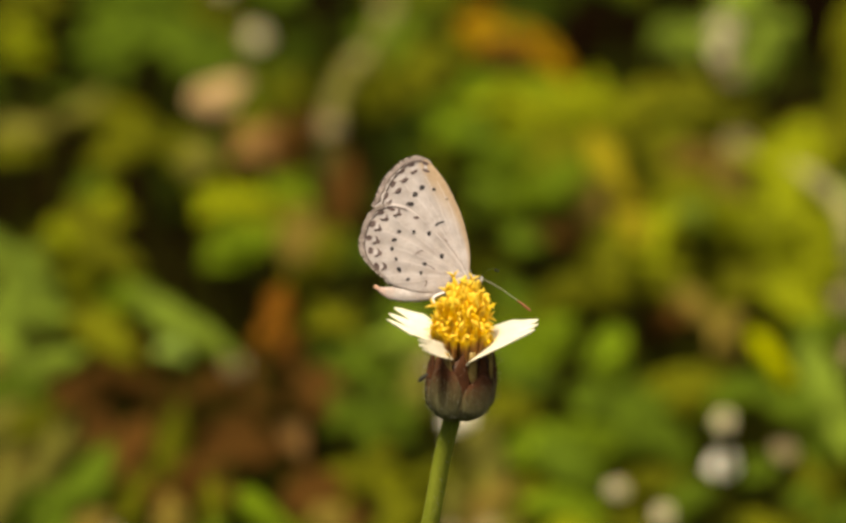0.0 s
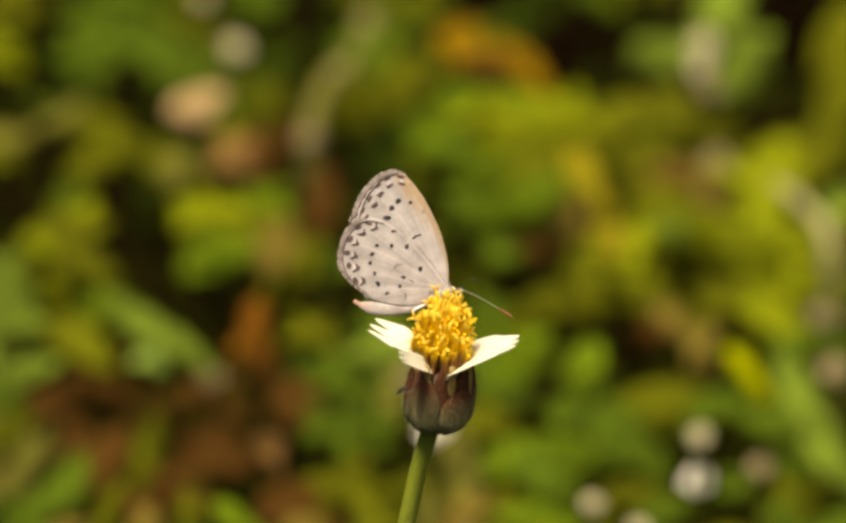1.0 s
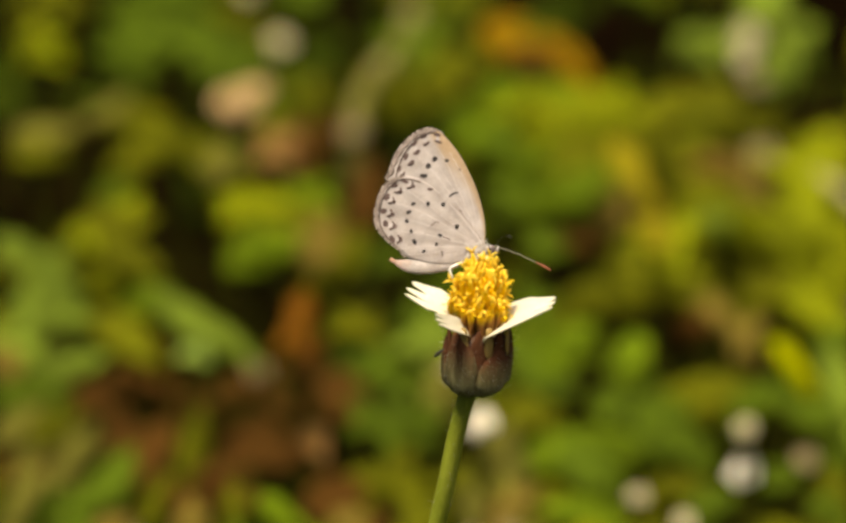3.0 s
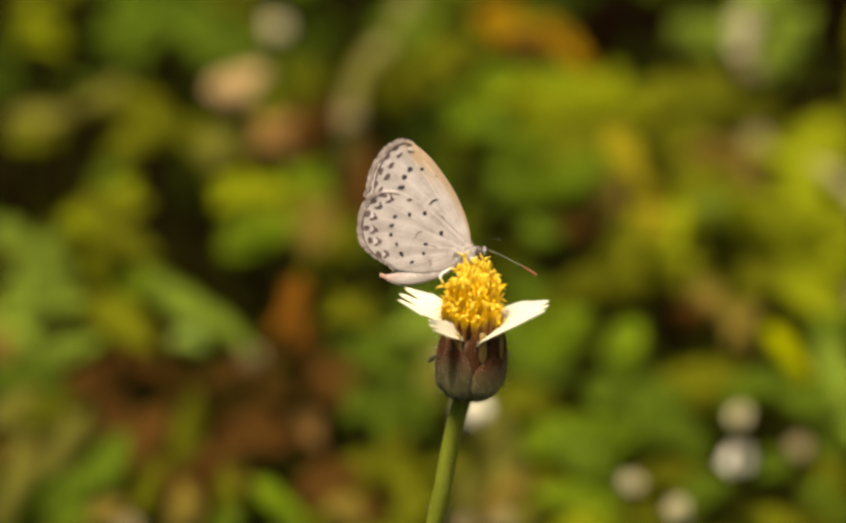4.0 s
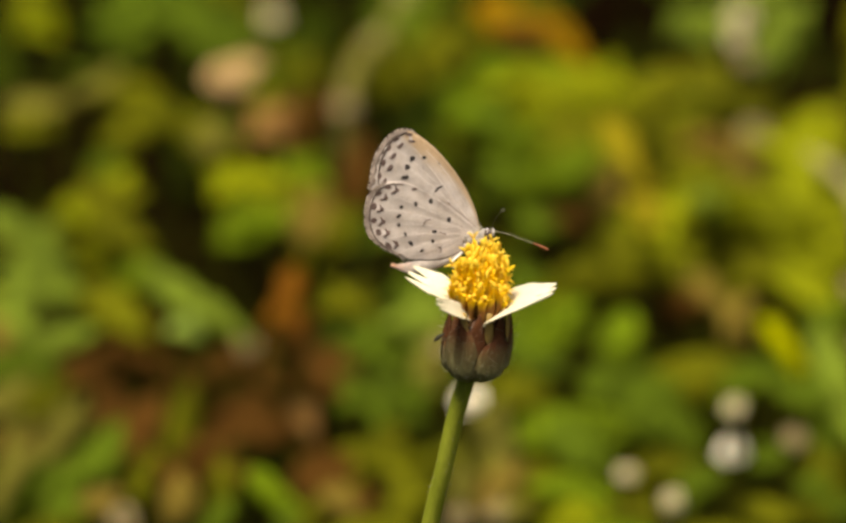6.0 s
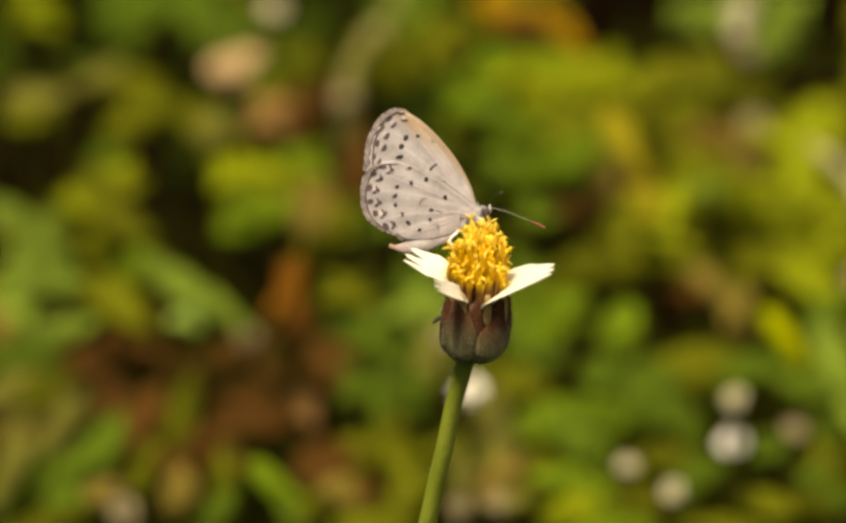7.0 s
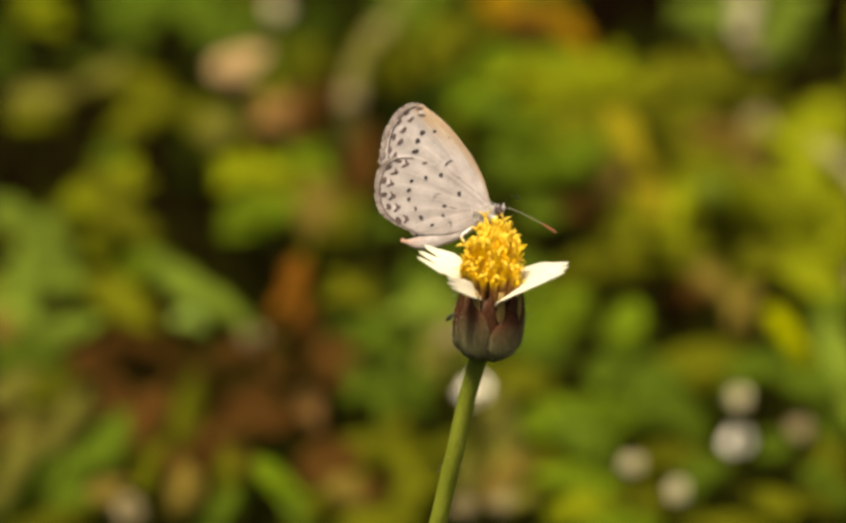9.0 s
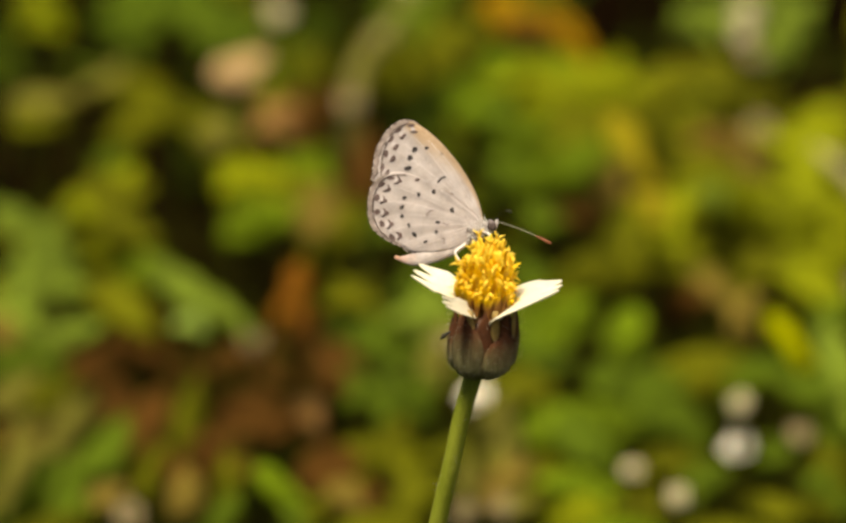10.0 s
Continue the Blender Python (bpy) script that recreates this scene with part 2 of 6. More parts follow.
WEED_STEM = material("weed_stem", (0.02, 0.024, 0.002), (0.06, 0.06, 0.005), scale=300, rough=0.8, gloss=0.02)


def dry_material(name, low, high, t=0.15):
    return material(name, low, high, scale=120, gloss=0.02, rough=0.8, bump=0.5, through_light=t, vary=0.25)


WITHERED = {
    "tan": dry_material("dry_tan_leaf", (0.33, 0.215, 0.085), (0.54, 0.38, 0.18)),
    "tanolive": dry_material("withered_olive_leaf", (0.11, 0.080, 0.012), (0.20, 0.150, 0.028)),
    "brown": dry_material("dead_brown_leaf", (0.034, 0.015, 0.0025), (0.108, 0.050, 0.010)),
    "brownlight": dry_material("light_brown_leaf", (0.13, 0.070, 0.019), (0.23, 0.130, 0.042)),
    "rust": dry_material("rust_orange_leaf", (0.150, 0.060, 0.005), (0.255, 0.105, 0.012), 0.3),
    "rustdull": dry_material("brown_orange_leaf", (0.18, 0.100, 0.003), (0.30, 0.170, 0.008), 0.3),
    "yellow": dry_material("yellowing_leaf", (0.21, 0.178, 0.006), (0.35, 0.295, 0.018), 0.35),
}
STALK = material("dry_stalk", (0.080, 0.076, 0.014), (0.160, 0.148, 0.036), scale=200, gloss=0.02, rough=0.8, bump=0.4)
PALE_STALK = material("pale_dry_stalk", (0.20, 0.19, 0.070), (0.36, 0.33, 0.14), scale=200, gloss=0.02, rough=0.8, bump=0.4)


def head_material(name, low, high):
    return material(name, low, high, scale=300, gloss=0.05, rough=0.8, through_light=0.08)


HEAD_TONES = {
    "white": head_material("far_white_petal", (0.88, 0.81, 0.62), (0.96, 0.92, 0.78)),
    "cream": head_material("far_cream_petal", (0.50, 0.44, 0.25), (0.70, 0.63, 0.40)),
    "tan": head_material("faded_seed_head", (0.24, 0.19, 0.09), (0.42, 0.34, 0.18)),
}


# ---- helpers for meshes ----
def obj(name, bm, mats, parent=None, label="", smooth=True):
    me = bpy.data.meshes.new(name)
    bm.normal_update()
    bm.to_mesh(me)
    bm.free()
    for m in mats if isinstance(mats, (list, tuple)) else [mats]:
        me.materials.append(m)
    if smooth:
        me.polygons.foreach_set("use_smooth", [True] * len(me.polygons))
    ob = new(name, me)
    ob.parent = parent
    return tagged(ob, label)


def part(name, bm, mats, parent, label="", smooth=True):
    ob = obj(name, bm, mats, parent, label, smooth)
    if name in ("fringe", "fur", "stem_hairs", "cup_hairs"):
        tagged(ob, kind="stuff")
    return ob


def shared(name, me, parent, m):
    """A further piece on a mesh that is already there."""
    ob = new(name, me)
    ob.parent = parent
    ob.matrix_basis = m
    return ob


def spline(points, n, closed=False):
    """Catmull-Rom through the points, n steps a span."""
    p = [Vector(q) for q in points]
    k = len(p)
    out = []
    for i in range(k if closed else k - 1):
        a, b, c, d = (p[(i - 1) % k], p[i], p[(i + 1) % k], p[(i + 2) % k]) if closed else (p[max(i - 1, 0)], p[i], p[i + 1], p[min(i + 2, k - 1)])
        for j in range(n):
            t = j / n
            out.append(0.5 * ((2 * b) + (c - a) * t + (2 * a - 5 * b + 4 * c - d) * t * t + (3 * b - a - 3 * c + d) * t ** 3))
    if not closed:
        out.append(p[-1])
    return out


def tube(bm, path, radii, sides=8, attribute="", values=None, material_index=0):
    """A tube along the path, closed at its ends, with a radius at each point."""
    path = [Vector(p) for p in path]
    layer = None
    if attribute:
        layer = bm.verts.layers.float.get(attribute) or bm.verts.layers.float.new(attribute)
    rings = []
    side = Vector((0.31, 0.95, 0.05))
    for i, p in enumerate(path):
        d = (path[min(i + 1, len(path) - 1)] - path[max(i - 1, 0)]).normalized()
        a = (side - d * side.dot(d)).normalized()
        side = a
        b = d.cross(a)
        ring = []
        for j in range(sides):
            w = 2 * math.pi * j / sides
            v = bm.verts.new(p + (a * math.cos(w) + b * math.sin(w)) * radii[i])
            if layer:
                v[layer] = values[i]
            ring.append(v)
        rings.append(ring)
    for r, s in zip(rings, rings[1:]):
        for j in range(sides):
            f = bm.faces.new((r[j], r[(j + 1) % sides], s[(j + 1) % sides], s[j]))
            f.material_index = material_index
    for ring, flip in ((rings[0], True), (rings[-1], False)):
        f = bm.faces.new(ring[::-1] if flip else ring)
        f.material_index = material_index
    return rings


def blade(bm, length, width, teeth, fold, droop, rows=9, depth=0.0, tip=0.0, attribute="", thick=0.02):
    """A leaf or petal along +x: ovate outline with small teeth, folded at its middle and drooping; two skins a little apart."""
    layer = bm.verts.layers.float.new(attribute) if attribute else None
    grid = []
    for skin in (0, 1):
        sheet = []
        for i in range(rows + 1):
            t = i / rows
            w = width * 0.5 * (math.sin(math.pi * min(1, t ** 0.75)) ** 0.8 * (1 - tip) + tip * min(1, 3 * t + 0.25)) + width * 0.02
            if teeth and i % 2:
                w *= 1 - teeth
            row = []
            for s in (-1, -0.5, 0, 0.5, 1):
                z = abs(s) * w * fold - droop * length * t * t - depth * (1 - s * s) * math.sin(math.pi * t) * width
                v = bm.verts.new((t * length, s * w, z - skin * thick * width))
                if layer:
                    v[layer] = t
                row.append(v)
            sheet.append(row)
        grid.append(sheet)
    for k, sheet in enumerate(grid):
        for r, q in zip(sheet, sheet[1:]):
            for j in range(4):
                f = (r[j], q[j], q[j + 1], r[j + 1])
                bm.faces.new(f if k else f[::-1])
    a, b = grid
    loop_a = [r[0] for r in a] + a[-1][1:] + [r[4] for r in a[::-1][1:]] + a[0][1:4][::-1]
    loop_b = [r[0] for r in b] + b[-1][1:] + [r[4] for r in b[::-1][1:]] + b[0][1:4][::-1]
    for i in range(len(loop_a)):
        j = (i + 1) % len(loop_a)
        bm.faces.new((loop_a[i], loop_a[j], loop_b[j], loop_b[i]))
    return bm


# ---- ground ----
def make_ground():
    bm = bmesh.new()
    edges = [-600, -60, -8, -2.5, -1.2] + [-0.9 + 0.03 * i for i in range(61)] + [1.2, 2.5, 8, 60, 600]
    grid = []
    for y in edges:
        row = []
        for x in edges:
            near = abs(x) < 1.0 and abs(y) < 1.0
            z = (noise.noise((x * 9, y * 9, 0)) * 0.006 + noise.noise((x * 30, y * 30, 3)) * 0.003 - 0.004) if near else -0.004
            row.append(bm.verts.new((x, y + 0.6, z)))
        grid.append(row)
    for r, s in zip(grid, grid[1:]):
        for i in range(len(edges) - 1):
            bm.faces.new((r[i], r[i + 1], s[i + 1], s[i]))
    ground = obj("ground", bm, SHADED_SOIL)
    tagged(ground, "bare brown soil under low weeds, colour darkened for shade", "ground", kind="structure")


make_ground()

# ---- the flower ----
R_CUP = 3.28


def flower_axis(z):
    """The head leans a little to one side."""
    return Vector((0.047 * z, 0, z))


def make_bract(parent, turn, row, high):
    """One scale of the cup: a hollowed, pointed shell that follows the cup's belly."""
    bm = bmesh.new()
    layer = bm.verts.layers.float.new("tip")
    half = 0.62 if row == 0 else 0.34
    base = 0.3 if row == 0 else 0.45
    skins = []
    for skin in (0, 1):
        sheet = []
        for i in range(11):
            t = i / 10
            z = base + (high - base) * t
            up = z / 7.2
            r = R_CUP * (0.42 + 0.58 * min(1, math.sin(math.pi * 0.5 * min(1, up * 4.6)) ** 0.75)) * (0.95 + 0.05 * min(1, up * 2)) * (1.0 - 0.05 * max(0, up - 0.5) * 2)
            r += (0.16 + 0.10 * math.sin(math.pi * t) if row == 0 else -0.16) - skin * 0.16
            spread = half * ((0.62 + 0.38 * min(1, t * 3)) if t < 0.45 else max(0.05, 1 - ((t - 0.45) / 0.55) ** (2.4 if row == 0 else 2.0)))
            line = []
            for s in (-1, -0.66, -0.33, 0, 0.33, 0.66, 1):
                a = turn + s * spread
                rr = r + 0.12 * (1 - s * s) + (0.06 if abs(s) < 0.1 and t < 0.85 else 0) - (0.30 if row == 0 else 0.08) * s * s * (1 - 0.5 * t)
                p = flower_axis(z) + Vector((math.cos(a) * rr * 0.975 - 0.16 * (1 - up), math.sin(a) * rr * 0.975, -0.25 * (1 - t) * abs(s)))
                v = bm.verts.new(p * MM)
                v[layer] = 0.05 + 0.78 * t ** 1.15 if row == 0 else 0.1 + 1.1 * t
                line.append(v)
            sheet.append(line)
        skins.append(sheet)
    for k, sheet in enumerate(skins):
        for r, q in zip(sheet, sheet[1:]):
            for j in range(6):
                f = (r[j], r[j + 1], q[j + 1], q[j])
                bm.faces.new(f[::-1] if k else f)
    a, b = skins
    for r, q, r2, q2 in zip(a, a[1:], b, b[1:]):
        bm.faces.new((r[0], q[0], q2[0], r2[0]))
        bm.faces.new((q[6], r[6], r2[6], q2[6]))
    bm.faces.new(a[-1] + b[-1][::-1])
    bm.faces.new(b[0] + a[0][::-1])
    return part("bract", bm, BRACT, parent)


def make_petal(parent, turn, rise, length, width, curl, roll, lift, out, flare, cup):
    """A ray petal with three rounded teeth at its end, channelled along its veins."""
    bm = bmesh.new()
    cols, rows = 13, 14
    skins = []
    for skin in (0, 1):
        sheet = []
        for i in range(-1, rows + 1):
            t = max(0, i / rows)
            line = []
            for j in range(cols):
                s = 2 * j / (cols - 1) - 1
                w = width * 0.5 * (0.78 + 0.22 * math.sin(math.pi * 0.5 * min(1, t * 1.5)) + flare * (1 - t))
                if t > 0.86:
                    w *= 1 - 0.12 * (t - 0.86) / 0.14
                teeth = 0.5 + 0.5 * math.cos(3 * math.pi * s)
                cut = 1 - (0.50 if turn > 1 else 0.36) * (1 - teeth) ** 2.4 - 0.07 * s * s
                x = length * t * (1 - (1 - cut) * min(1, max(0, (t - 0.35) / 0.5))) - (1 - t) ** 2 * (s * w) ** 2 / 6
                z = cup * width * s * s - curl * length * t * t + 0.05 * math.cos(6 * math.pi * s) * math.sin(math.pi * t) - 0.10 * skin
                y = s * w
                if i < 0:
                    # the claw that joins the blade to the head
                    x, y, z = x - 1.0, y * 0.6, z - 0.9
                line.append(bm.verts.new(Vector((x, y, z)) * MM))
            sheet.append(line)
        skins.append(sheet)
    for k, sheet in enumerate(skins):
        for r, q in zip(sheet, sheet[1:]):
            for j in range(cols - 1):
                f = (r[j], q[j], q[j + 1], r[j + 1])
                bm.faces.new(f if k else f[::-1])
    a, b = skins
    rim = lambda g: [r[0] for r in g] + g[-1][1:] + [r[-1] for r in g[::-1][1:]] + g[0][1:-1][::-1]
    la, lb = rim(a), rim(b)
    for i in range(len(la)):
        bm.faces.new((la[i], la[(i + 1) % len(la)], lb[(i + 1) % len(la)], lb[i]))
    ob = part("petal", bm, PETAL, parent)
    at = flower_axis(6.9 + lift) + Vector((math.cos(turn), math.sin(turn), 0)) * out
    ob.matrix_basis = Matrix.Translation(at * MM) @ Matrix.Rotation(turn, 4, "Z") @ Matrix.Rotation(-rise, 4, "Y") @ Matrix.Rotation(roll, 4, "X")
    return ob


def floret_mesh(seed):
    """One tube floret along +z, 1 mm long: narrow tube, bell mouth, five curled lobes and a forked style."""
    rnd = random.Random(seed)
    bm = bmesh.new()
    layer = bm.verts.layers.float.new("tube")
    prof = [(0, 0.085), (0.35, 0.085), (0.62, 0.12), (0.80, 0.17), (0.88, 0.185)]
    rings = []
    for z, r in prof:
        ring = []
        for j in range(10):
            w = 2 * math.pi * j / 10
            v = bm.verts.new((r * math.cos(w), r * math.sin(w), z))
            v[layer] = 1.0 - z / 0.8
            ring.append(v)
        rings.append(ring)
    for r, s in zip(rings, rings[1:]):
        for j in range(10):
            bm.faces.new((r[j], r[(j + 1) % 10], s[(j + 1) % 10], s[j]))
    top = rings[-1]
    for j in range(0, 10, 2):
        w = 2 * math.pi * (j + 0.5) / 10
        out = 0.44 + rnd.uniform(-0.08, 0.10)
        up = 0.99 + rnd.uniform(-0.08, 0.10)
        tip = bm.verts.new((out * math.cos(w), out * math.sin(w), up))
        mid_a = bm.verts.new((0.27 * math.cos(w - 0.28), 0.27 * math.sin(w - 0.28), 1.0))
        mid_b = bm.verts.new((0.27 * math.cos(w + 0.28), 0.27 * math.sin(w + 0.28), 1.0))
        for v in (tip, mid_a, mid_b):
            v[layer] = 0
        bm.faces.new((top[j], top[(j + 1) % 10], mid_b, mid_a))
        bm.faces.new((mid_a, mid_b, tip))
    lean = rnd.uniform(0, 6.28)
    c, s = math.cos(lean), math.sin(lean)
    tube(bm, [(0, 0, 0.6), (0, 0, 0.92), (0.02 * c, 0.02 * s, 1.0)], [0.06, 0.08, 0.08], 6, "tube", [0, 0, 0], 1)
    for k in (-1, 1):
        tube(bm, [(0.02 * c, 0.02 * s, 0.99), (0.03 * c + k * 0.11 * s, 0.03 * s - k * 0.11 * c, 1.06), (k * 0.27 * s, -k * 0.27 * c, 1.02 + rnd.uniform(-0.05, 0.05))],
             [0.075, 0.07, 0.035], 5, "tube", [0, 0, 0], 1)
    bm.normal_update()
    me = bpy.data.meshes.new("floret")
    bm.to_mesh(me)
    bm.free()
    me.materials.append(FLORET)
    me.materials.append(STYLE)
    me.polygons.foreach_set("use_smooth", [True] * len(me.polygons))
    return me


def make_flower():
    flower = new("flower")
    tagged(flower, "small cream-petalled daisy with a domed yellow centre and slim stem", "flower")
    # stem, bending down to the soil
    path = spline([(-0.35, 0, 1.0), (-0.9, 0, -0.4), (-1.95, 0.1, -4.4), (-3.0, 0.3, -10.0), (-4.25, 0.7, -16.2), (-8.6, 2, -40), (-14, 5, -90), (-17, 8, -160), (-18, 9, -262)], 5)
    bm = bmesh.new()
    k = len(path)
    tube(bm, [p * MM for p in path], [(0.95 if i < 5 else 0.84 + 0.1 * min(1, i / 40)) * MM for i in range(k)], 14, "tip",
         [max(0.0, 1 - i / 16) for i in range(k)])
    stem = part("stem", bm, STEM, flower)
    bm = bmesh.new()
    rnd = random.Random(5)
    for i in range(80):
        q = rnd.random() * 22
        a, b = path[int(q)], path[int(q) + 1]
        p = a.lerp(b, q % 1)
        w = rnd.uniform(0, 6.28)
        d = Vector((math.cos(w), math.sin(w), rnd.uniform(-0.3, 0.4)))
        n = rnd.uniform(0.35, 0.8)
        tube(bm, [(p + d * 0.85) * MM, (p + d * (0.85 + n)) * MM], [0.015 * MM, 0.004 * MM], 3)
    part("stem_hairs", bm, HAIR, stem, "fine pale hairs")
    # receptacle that carries florets and petals
    bm = bmesh.new()
    tube(bm, [flower_axis(z) * MM for z in (0.1, 1.0, 3, 5.0, 6.4, 6.9)], [r * MM for r in (1.1, 2.5, 3.0, 2.9, 2.4, 1.6)], 16, "tube", [0.9] * 6)
    part("receptacle", bm, RECEPTACLE, flower, "brown base under the florets")
    for i in range(5):
        make_bract(flower, radians(-126 + 72 * i), 0, (6.7, 5.3, 5.8, 6.0, 5.5)[i])
    for i in range(8):
        make_bract(flower, radians(-92 + 45 * i), 1, 7.5)
    # yellow inner scales between the brown ones
    for a in (-72, -117, -27):
        bm = bmesh.new()
        blade(bm, 3.4 * MM, 0.8 * MM, 0, 0.1, 0.02, rows=6, tip=0.6, thick=0.08)
        ob = part("inner_bract", bm, BRACT_YELLOW, flower, "yellowish inner scale")
        w = radians(a)
        ob.matrix_basis = Matrix.Translation((flower_axis(4.3) + Vector((math.cos(w), math.sin(w), 0)) * 3.10) * MM) @ Matrix.Rotation(w, 4, "Z") @ Matrix.Rotation(radians(-90), 4, "Y")
    bm = bmesh.new()
    for i in range(480):
        w, z = rnd.uniform(0, 6.28), rnd.uniform(0.4, 6.8)
        r = R_CUP * (0.35 + 0.67 * min(1, math.sin(math.pi * 0.5 * min(1, z / 7.2 * 3.9)) ** 0.8)) + 0.12
        d = Vector((math.cos(w), math.sin(w), rnd.uniform(-0.2, 0.6)))
        p = flower_axis(z) + Vector((math.cos(w), math.sin(w), 0)) * r
        tube(bm, [p * MM, (p + d * rnd.uniform(0.2, 0.6)) * MM], [0.015 * MM, 0.005 * MM], 3)
    part("cup_hairs", bm, HAIR, flower, "fine pale hairs")
    bm = bmesh.new()
    p = flower_axis(4.65) + Vector((-3.3, -0.6, 0))
    tube(bm, [p * MM, (p + Vector((-0.3, 0, -0.15))) * MM, (p + Vector((-0.65, 0, -0.45))) * MM, (p + Vector((-1.0, 0, -0.8))) * MM], [0.09 * MM, 0.14 * MM, 0.24 * MM, 0.08 * MM], 8)
    part("dried_scale", bm, DARK_TIP, flower, "tiny blackened scale sticking out")
    # petals
    for turn, rise, length, width, curl, roll, lift, out, flare, cup in ((-10, 26, 4.6, 4.2, 0.08, 2, 1.2, 3.0, 1.0, 0.01), (165, 25, 5.0, 3.0, 0.04, -24, 1.2, 2.8, 0.0, 0.11),
                                                                         (-125, 28, 5.9, 1.8, 0.01, -50, 0.2, 2.1, 0.1, 0.08), (82, 18, 4.4, 3.8, 0.05, 0, 0.0, 2.7, 0.0, 0.12)):
        make_petal(flower, radians(turn), radians(rise), length, width, curl, radians(roll), lift, out, flare, cup)
    bm = bmesh.new()
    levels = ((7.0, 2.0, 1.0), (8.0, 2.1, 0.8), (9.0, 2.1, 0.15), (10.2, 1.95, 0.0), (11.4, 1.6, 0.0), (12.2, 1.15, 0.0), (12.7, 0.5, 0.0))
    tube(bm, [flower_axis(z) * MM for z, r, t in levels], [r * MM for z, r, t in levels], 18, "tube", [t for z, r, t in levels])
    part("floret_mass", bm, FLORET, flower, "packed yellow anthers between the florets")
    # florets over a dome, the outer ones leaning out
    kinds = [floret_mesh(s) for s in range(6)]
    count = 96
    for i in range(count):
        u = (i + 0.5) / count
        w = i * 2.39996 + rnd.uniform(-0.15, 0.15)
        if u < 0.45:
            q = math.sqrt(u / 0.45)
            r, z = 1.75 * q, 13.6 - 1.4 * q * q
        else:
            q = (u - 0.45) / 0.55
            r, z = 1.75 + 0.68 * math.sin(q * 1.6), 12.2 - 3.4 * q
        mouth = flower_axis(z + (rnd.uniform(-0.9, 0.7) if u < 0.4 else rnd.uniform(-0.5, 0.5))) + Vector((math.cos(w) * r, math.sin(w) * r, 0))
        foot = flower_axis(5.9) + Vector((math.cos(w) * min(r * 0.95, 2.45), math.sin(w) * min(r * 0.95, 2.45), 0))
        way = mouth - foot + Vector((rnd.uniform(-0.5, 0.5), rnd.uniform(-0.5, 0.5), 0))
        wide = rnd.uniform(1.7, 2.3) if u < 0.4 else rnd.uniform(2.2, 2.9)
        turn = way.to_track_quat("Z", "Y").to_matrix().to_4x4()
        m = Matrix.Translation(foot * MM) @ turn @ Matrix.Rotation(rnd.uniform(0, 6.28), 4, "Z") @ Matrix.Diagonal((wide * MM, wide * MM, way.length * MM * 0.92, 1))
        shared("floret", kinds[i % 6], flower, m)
    # forked styles standing out of the opened florets
    for x, y, z, a in ((1.75, -0.9, 12.9, 35), (2.55, -0.4, 11.3, 62), (2.75, -0.3, 10.2, 80), (-1.1, -1.0, 13.2, -20), (0.5, -0.8, 13.7, 8), (2.2, 0.5, 12.2, 50), (1.3, 0.2, 13.8, 22), (-2.3, -0.5, 11.6, -60), (2.6, -0.9, 9.3, 85), (-0.4, 0.6, 14.0, -6)):
        bm = bmesh.new()
        d = Vector((math.sin(radians(a)), -0.1, math.cos(radians(a))))
        e = Vector((math.cos(radians(a)), 0.1, -math.sin(radians(a))))
        p = flower_axis(0) + Vector((x, y, z))
        tube(bm, [(p - d * 0.9) * MM, (p + d * 0.1) * MM], [0.14 * MM, 0.15 * MM], 7)
        for k in (-1, 1):
            tube(bm, [p * MM, (p + d * 0.45 + e * k * 0.22) * MM, (p + d * 0.75 + e * k * 0.55) * MM], [0.13 * MM, 0.12 * MM, 0.03 * MM], 6)
        part("style", bm, STYLE, flower, "forked yellow style")
    return flower


flower = make_flower()

# ---- the butterfly ----
U = 0.02076 * MM


def on_wing(x, y, lift=0.0):
    """Wing drawing units to the butterfly's own space: a plane with a slight belly."""
    px, pz = (x - 481), -(y - 517)
    belly = 0.16 * MM * math.cos(px * 0.006) * math.cos((pz - 80) * 0.005) + 0.03 * MM * math.sin(px * 0.035 + pz * 0.012)
    ang, far = math.atan2(y - 612, 600 - x), math.hypot(x - 600, y - 612) / 500
    belly += 0.045 * MM * far * math.sin(ang * 25)
    return Vector((px * U, -belly - lift, pz * U))


FORE = [(600, 612), (612, 560), (611, 500), (600, 435), (577, 352), (543, 270), (503, 193), (462, 133), (422, 89), (390, 67), (362, 58), (332, 61), (298, 73), (262, 100),
        (228, 135), (200, 174), (180, 217), (166, 262), (158, 300), (230, 400), (380, 520), (520, 600)]
HIND = [(600, 612), (560, 545), (500, 468), (432, 392), (362, 326), (300, 288), (240, 278), (190, 290), (150, 315), (125, 355), (108, 402), (99, 450), (101, 500), (120, 536), (148, 568),
        (178, 596), (212, 622), (240, 654), (300, 674), (365, 686), (440, 688), (505, 672), (560, 642)]


